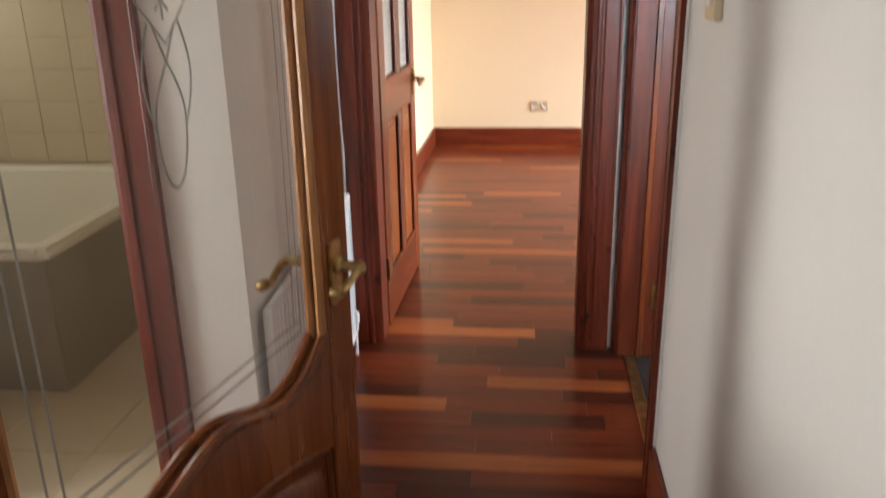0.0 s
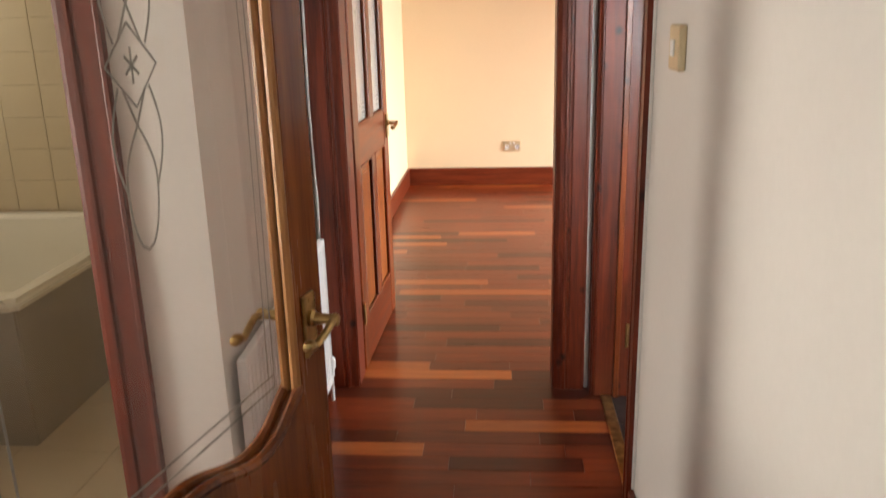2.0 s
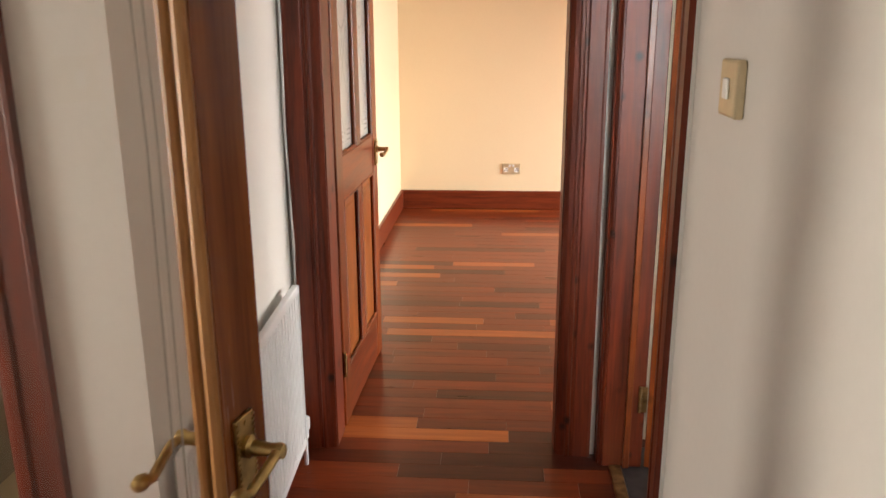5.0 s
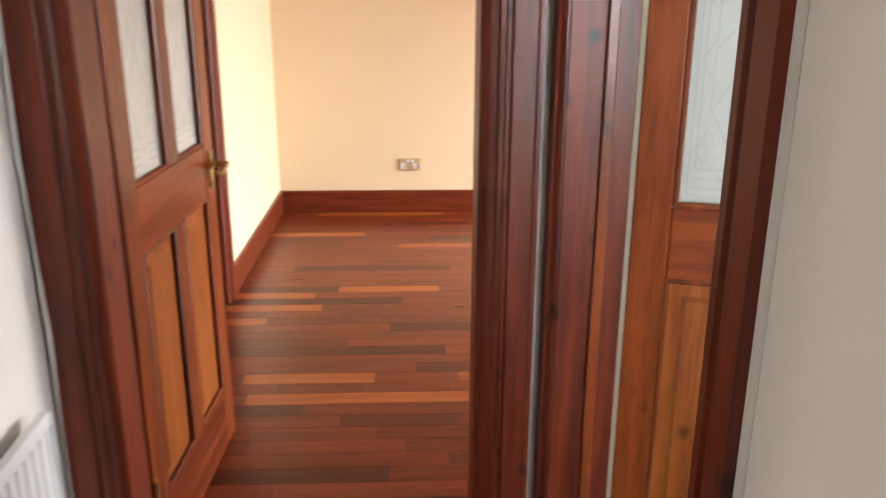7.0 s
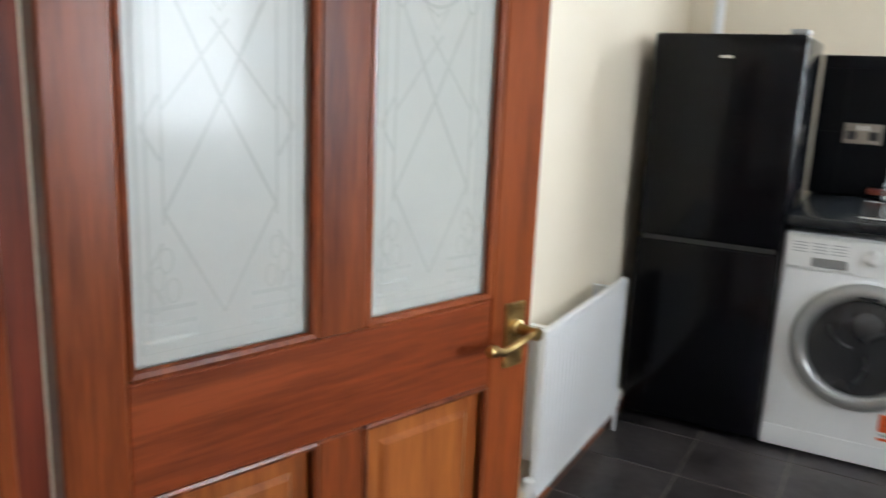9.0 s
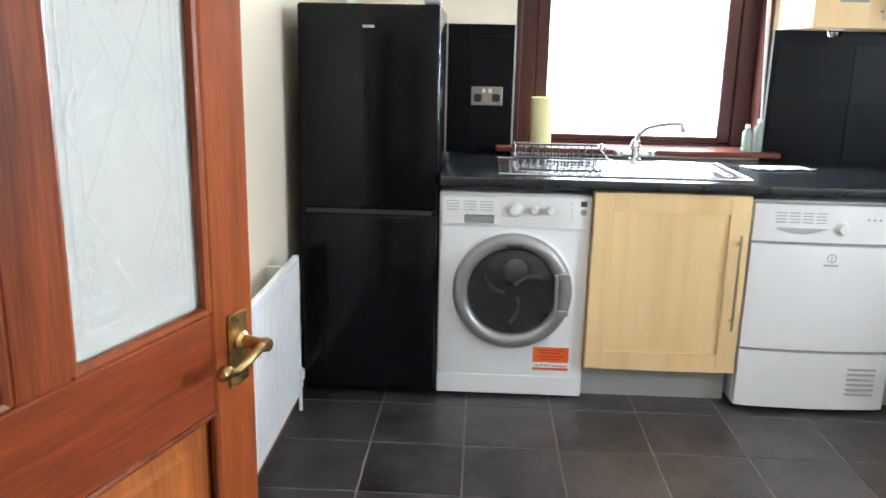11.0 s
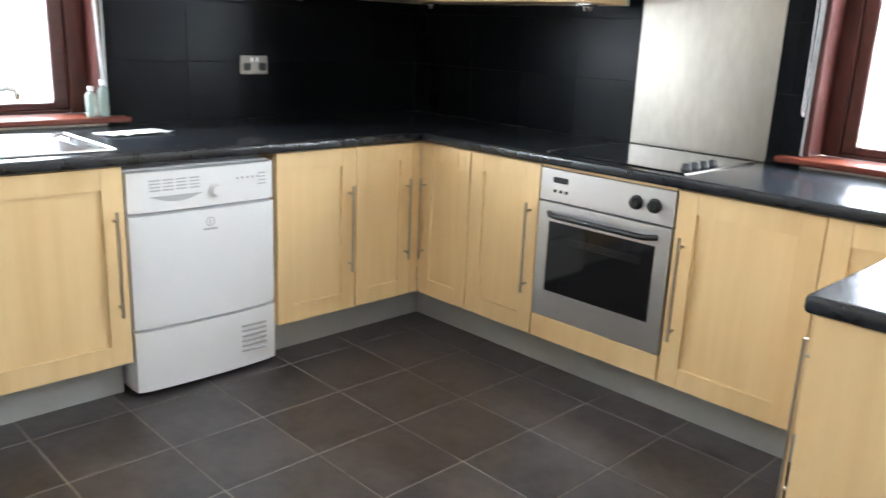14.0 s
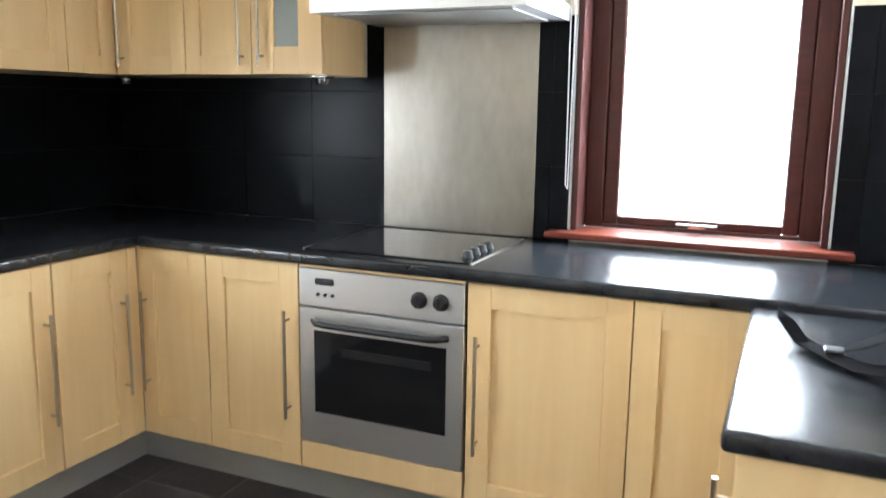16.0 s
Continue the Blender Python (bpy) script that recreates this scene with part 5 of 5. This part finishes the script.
socket(pose(4.354, 2.745, 1.178, 0, 0, -90), STEEL, "brushed steel double socket on the black tiles")
socket(pose(4.354, 0.762, 1.168, 0, 0, -90), STEEL, "brushed steel double socket on the black tiles")
socket(pose(0.574, FRONT, 0.327), PALE_BRASS, "brass double socket above the skirting board", dark=False)

sw = thing("light_switch", pose(0.85, 2.205, 1.322, 0, 0, -90), "brass light switch plate with a white rocker", "light switch")
part("face_plate", boxed(-0.046, 0.046, -0.016, 0, -0.044, 0.044, bevel=0.005, seg=2), PALE_BRASS, sw)
part("rocker", boxed(-0.012, 0.012, -0.021, -0.015, -0.016, 0.016, bevel=0.002), WHITE_PLASTIC, sw, "white rocker")


def radiator(name, m, w, z0, z1, label, gap=0.092):
    """A panel radiator: convector flutes on the front, a top grille, end caps and valves. Local x along the wall, y into it."""
    ob = thing(name, m, label, "radiator")
    bm = bmesh.new()
    n = max(6, int(w / 0.034))
    pts = []
    for i in range(n):
        a = 0.012 + (w - 0.024) * i / n
        s = (w - 0.024) / n
        pts += [(a, -0.001), (a + s * 0.28, -0.001), (a + s * 0.40, 0.006), (a + s * 0.62, 0.006), (a + s * 0.74, -0.001)]
    pts.append((w - 0.012, -0.001))
    lo = [bm.verts.new((x, y, z0 + 0.03)) for x, y in pts]
    hi = [bm.verts.new((x, y, z1 - 0.03)) for x, y in pts]
    for i in range(len(pts) - 1):
        bm.faces.new((lo[i], lo[i + 1], hi[i + 1], hi[i]))
    part("front_panel", bm, WHITE, ob)
    part("top_header", boxed(0.004, w - 0.004, -0.003, 0.018, z1 - 0.03, z1, bevel=0.005, seg=2), WHITE, ob)
    part("bottom_header", boxed(0.004, w - 0.004, -0.003, 0.018, z0, z0 + 0.03, bevel=0.005, seg=2), WHITE, ob)
    part("back_panel", boxed(0.004, w - 0.004, 0.010, 0.016, z0 + 0.03, z1 - 0.03), WHITE, ob)
    for x in (0, w - 0.004):
        part("end_cap", boxed(x, x + 0.004, -0.004, 0.019, z0 + 0.004, z1 - 0.002, bevel=0.001), WHITE, ob)
    for x in (0.10, w - 0.10):
        part("wall_bracket", boxed(x - 0.012, x + 0.012, 0.016, gap, z0 + 0.08, z1 - 0.02), WHITE, ob)
    for x in (-0.03, w + 0.03):
        v = part("valve", lathe(bmesh.new(), [(0, -0.02), (0.012, -0.02), (0.012, 0.01), (0.018, 0.014), (0.018, 0.05), (0.012, 0.056), (0, 0.056)], 14, pose(x, 0.009, z0 + 0.03)), WHITE_PLASTIC, ob, smooth=True)
        part("pipe", rod(bmesh.new(), (x, 0.009, 0), (x, 0.009, z0 + 0.012), 0.0075, n=10), WHITE, v)
        part("elbow", rod(bmesh.new(), (x, 0.009, z0 + 0.025), (x + (0.035 if x < 0 else -0.035), 0.009, z0 + 0.025), 0.008, n=10), CHROME, v)
    return ob


radiator("kitchen_radiator", pose(2.60, 3.427, 0), 0.80, 0.09, 0.635, "white panel radiator on the kitchen wall beside the fridge")
radiator("hall_radiator", pose(-0.098, 2.215, 0, 0, 0, 92.2), 1.035, 0.09, 0.645, "white panel radiator on the hall wall", gap=0.03)

bl = thing("blind_chain", pose(4.345, 1.515, 0), "white ball chain of a window blind", "blind chain")
for dx in (0.0, 0.022):
    part("chain", tube(bmesh.new(), [(0, dx * (1 - k / 8) - 0.004 * k, 2.09 - 0.125 * k) for k in range(9)], 0.0038, 6), WHITE_PLASTIC, bl)
bl2 = thing("blind_chain", pose(2.16, -0.262, 0), "white ball chain of a window blind", "blind chain")
part("chain", tube(bmesh.new(), [(0, 0, 2.09), (0.0, 0.004, 1.6), (-0.004, 0.004, 1.12), (-0.012, 0.004, 1.105), (-0.016, 0.004, 1.6), (-0.016, 0, 2.09)], 0.0025, 6), WHITE_PLASTIC, bl2)

cable = thing("white_cable", pose(-0.186, 3.385, 0), "white cable clipped down the hall corner", "cable")
part("cable_run", tube(bmesh.new(), [(0, 0, 2.32), (0.003, 0.004, 1.6), (0.0, -0.006, 1.1), (0.006, 0.0, 0.75), (0.002, -0.004, 0.16)], 0.0045, 8), WHITE_PLASTIC, cable)
pipe = thing("white_pipe", pose(4.22, 3.36, 0), "white boxed pipe rising behind the fridge", "pipe")
part("pipe_run", rod(bmesh.new(), (0, 0, 0.0), (0, 0, H), 0.022, n=16), WHITE, pipe, smooth=True)

solid("threshold_bathroom", boxed(-1.15, -0.447, 2.18, 2.225, -0.002, 0.008, bevel=0.003), BRASS, "brass threshold strip at the bathroom door", "threshold")
solid("threshold_kitchen", boxed(0.86, 0.90, 2.586, 3.328, -0.002, 0.008, bevel=0.003), BRASS, "brass threshold strip at the kitchen door", "threshold")
solid("cornice_living_north", boxed(-0.31, 3.8, FRONT - 0.055, FRONT, H - 0.06, H, bevel=0.02, seg=3), CEIL, "white coved cornice", "cornice")
solid("cornice_living_west", boxed(-0.31, -0.255, 3.53, FRONT - 0.055, H - 0.06, H, bevel=0.02, seg=3), CEIL, "white coved cornice", "cornice")
side_leaf = thing("living_side_door", pose(-0.40, 5.476, 0, 0, 0, -90), "closed mahogany-stained side door in the living room", "door")
part("door_leaf", boxed(0, 0.752, -0.0, 0.035, 0.01, 1.955, bevel=0.003), PINE, side_leaf)


# ---- bathroom ----
def bath():
    ob = thing("bathtub", pose(-2.49, 2.90, 0), "white acrylic bathtub with a grey side panel", "bathtub")
    w, l, h = 1.40, 1.29, 0.53
    part("bath_panel", box(boxed(0, w - 0.02, 0.012, 0.024, 0, h - 0.03), w - 0.03, w - 0.018, 0.026, l, 0, h - 0.03), BATH_PANEL, ob, "grey bath panel")
    bm = bmesh.new()
    outer = [(0, 0), (w, 0), (w, l), (0, l)]
    inner = [(0.09, 0.08), (w - 0.09, 0.08), (w - 0.09, l - 0.08), (0.09, l - 0.08)]
    floor_ = [(0.2, 0.2), (w - 0.2, 0.2), (w - 0.2, l - 0.2), (0.2, l - 0.2)]
    rings = [[bm.verts.new((*p, z)) for p in r] for r, z in ((outer, h - 0.035), (outer, h), (inner, h), (floor_, 0.16))]
    for a, b in zip(rings, rings[1:]):
        for i in range(4):
            bm.faces.new((a[i], a[(i + 1) % 4], b[(i + 1) % 4], b[i]))
    bm.faces.new(rings[-1])
    bmesh.ops.bevel(bm, geom=[e for e in bm.edges], offset=0.02, segments=3, affect="EDGES")
    part("tub", bm, ACRYLIC, ob, "white bath rim and bowl", smooth=True)


bath()

# ---- floors, tiles and strips ----
rng = random.Random(4)


def tile_mesh(name, w, d, t, material, bevel=0.002):
    return finish(name, boxed(0, w, 0, d, -t, 0, bevel=bevel), material)


kf = thing("floor_kitchen", Matrix(), "dark slate-effect tiled kitchen floor with pale grout", "floor", kind="structure")
P, G = 0.337, 0.006
tile = tile_mesh("tile", P - G, P - G, 0.010, FLOOR_TILE, 0.0015)
part("grout_bed", boxed(0.90, 4.36, -0.28, 3.52, -0.012, -0.0025), FLOOR_GROUT, kf)
for i in range(-7, 5):
    for j in range(-5, 8):
        x, y = 3.196 + i * P, 1.108 + j * P
        if x + P < 0.97 or x > 4.3 or y + P < -0.2 or y > 3.52:
            continue
        x0, x1, y0, y1 = max(x, 0.902), min(x + P, 4.36), max(y, -0.28), min(y + P, 3.52)
        me = tile if (x1 - x0 > P - 1e-3 and y1 - y0 > P - 1e-3) else tile_mesh("tile", x1 - x0 - G, y1 - y0 - G, 0.010, FLOOR_TILE, 0.0015)
        o = new("tile", me)
        o.parent = kf
        o.matrix_basis = pose(x0 + G / 2, y0 + G / 2, rng.uniform(-0.0004, 0.0004))


def wall_tiles(name, m, x0, x1, lines, z_rows, skip, label):
    """Black wall tiles in a local frame: x along the wall, -y out of it."""
    ob = thing(name, m, label, "wall tiles", kind="structure")
    part("tile_bed", boxed(x0, x1, -0.0035, 0, z_rows[0], z_rows[-1]), GROUT, ob) if not skip else None
    xs = [x0] + [v for v in lines if x0 + 0.01 < v < x1 - 0.01] + [x1]
    for a, b in zip(xs, xs[1:]):
        for lo, hi in zip(z_rows, z_rows[1:]):
            o = new("tile", finish("tile", boxed(a + 0.0015, b - 0.0015, -0.0075 - rng.uniform(0, 0.0006), -0.0005, lo + 0.001, hi - 0.001, bevel=0.0006), BLACK_TILE))
            o.parent = ob
    return ob


ZR = [0.914, 1.182, 1.447, 1.4995]
e_lines = [1.10 + 0.345 * k - 0 for k in range(-5, 7)]
wall_tiles("tiles_sink_wall_left", pose(4.36, 0, 0, 0, 0, -90), -2.93, -2.622, [-v for v in e_lines], ZR, False, "black satin wall tiles beside the sink window")
wall_tiles("tiles_sink_wall_right", pose(4.36, 0, 0, 0, 0, -90), -1.468, 0.2795, sorted(-v for v in e_lines), ZR, False, "black satin wall tiles under the wall cabinets")
s_lines = [-(3.232 + 0.338 * k) for k in range(-8, 4)]
wall_tiles("tiles_hob_wall_left", pose(0, -0.28, 0, 0, 0, 180), -4.353, -2.898, sorted(s_lines), ZR, False, "black satin wall tiles beside the splashback")
wall_tiles("tiles_hob_wall_corner", pose(0, -0.28, 0, 0, 0, 180), -2.976, -2.898, [], [1.4995, 1.712], False, "black satin wall tiles beside the hood")
wall_tiles("tiles_hob_wall_mid", pose(0, -0.28, 0, 0, 0, 180), -2.897, -2.142, sorted(s_lines), [0.914, 1.182, 1.447, 1.712], False, "black satin wall tiles behind the splashback")
wall_tiles("tiles_hob_wall_right", pose(0, -0.28, 0, 0, 0, 180), -1.283, -0.97, sorted(s_lines), [0.914, 1.182, 1.447, 1.712], False, "black satin wall tiles beside the window")

for name, m in (("trim_tile_edge_1", pose(4.36, 2.6215, 0, 0, 0, -90)), ("trim_tile_edge_2", pose(4.36, 1.4685, 0, 0, 0, -90)), ("trim_tile_edge_3", pose(2.1415, -0.28, 0, 0, 0, 180)), ("trim_tile_edge_4", pose(1.2835, -0.28, 0, 0, 0, 180))):
    o = solid(name, boxed(-0.004, 0.004, -0.0095, 0, 0.957, 1.50 if "1" in name or "2" in name else 1.71), PLINTH, "thin metal trim strip at the tile edge", "trim")
    o.matrix_basis = m

bt = thing("tiles_bathroom", pose(0, 4.2, 0), "cream ceramic bathroom wall tiles above the bath", "wall tiles", kind="structure")
small = finish("tile", boxed(0.001, 0.199, -0.006, 0, 0.001, 0.149, bevel=0.0015), BATH_TILE)
for i in range(9):
    for j in range(12):
        o = new("tile", small)
        o.parent = bt
        o.matrix_basis = pose(-2.45 + i * 0.2, 0, 0.53 + j * 0.15)
bt2 = thing("tiles_bathroom_side", pose(-2.5, 0, 0, 0, 0, 90), "cream ceramic bathroom wall tiles above the bath", "wall tiles", kind="structure")
for i in range(3):
    for j in range(4):
        o = new("tile", small)
        o.parent = bt2
        o.matrix_basis = pose(2.5 + i * 0.2, 0, 0.53 + j * 0.15)
bfl = thing("floor_bathroom", Matrix(), "beige tiled bathroom floor", "floor", kind="structure")
for i in range(6):
    for j in range(6):
        o = new("tile", finish("tile", boxed(0.0015, 0.3315, 0.0015, 0.3315, -0.012, 0, bevel=0.001), BATH_FLOOR)) if i + j == 0 else new("tile", bft)
        bft = o.data
        o.parent = bfl
        o.matrix_basis = pose(-2.49 + i * 0.333, 2.22 + j * 0.333, 0)

# hall and living room floor: short strips laid across the hall
fl = thing("floor_hall_and_living_room", Matrix(), "merbau strip floor in mixed red-brown tones", "floor", kind="structure")
RW = 0.0829
# tones of the hall's strips, row by row from y = 1.894: a tone (dark, mid, light), then where the next one begins
HALL_ROWS = ("m .349 l", "d .52 d", "l .336 m .691 l", "d .45 d", "d .30 d", "l .239 d .72 l", "m .139 d", "d .346 m", "l .5 l", "m .346 m", "m .58 m",
             "m .32 d .752 m", "l .229 m .70 m", "d .128 m .62 d", "m .362 l", "m .40 m .75 d", "m .163 d .644 m", "d .30 d", "m .46 d")
rest = bmesh.new()


def strip(p, q, y0, y1, tone=None):
    """One floor strip; tone None: part of the far floor."""
    if q - p < 0.03:
        return
    dims = (p + 0.0003, q - 0.0003, y0 + 0.0003, y1 - 0.0003, -0.013, 0.0 - rng.uniform(0, 0.0003))
    if tone is None:
        box(rest, *dims)
        return
    c = ((p + q) / 2, (y0 + y1) / 2)
    o = new("floor_strip", finish("floor_strip", boxed(dims[0] - c[0], dims[1] - c[0], dims[2] - c[1], dims[3] - c[1], dims[4], dims[5], bevel=0.0006), PLANKS[tone]))
    o.parent = fl
    o.matrix_basis = pose(*c, 0)


for row in range(-40, 70):
    y0 = 1.894 + row * RW
    y1 = y0 + RW
    if y1 < -1.2 or y0 > FRONT:
        continue
    a, b = (-0.34, 0.85) if y1 < 0.93 else (-2.0, 0.85) if y1 < 2.19 else (-0.21, 0.87) if y0 < 3.40 else (-0.086, 0.706) if y1 < 3.54 else (-0.31, 3.8)
    at = a
    if 0 <= row < len(HALL_ROWS):
        words = HALL_ROWS[row].split()
        if a < -0.3:
            strip(a, -0.3, y0, y1)
            at = -0.3
        for tone, end in zip(words[::2], [float(v) for v in words[1::2]] + [b]):
            strip(at, end, y0, y1, tone)
            at = end
        continue
    at = a - rng.uniform(0, 0.5)
    while at < b:
        n = rng.choice((0.33, 0.42, 0.5, 0.62, 0.85))
        p, q = max(at, a), min(at + n, b)
        strip(p, q, y0, y1, rng.choice("ddmmmmmmml") if -0.35 < (p + q) / 2 < 1.05 and y1 > 1.3 else None)
        at += n
r = part("floor_strips_far", rest, PLANK_ISLAND, fl)
r["kind"] = "stuff"
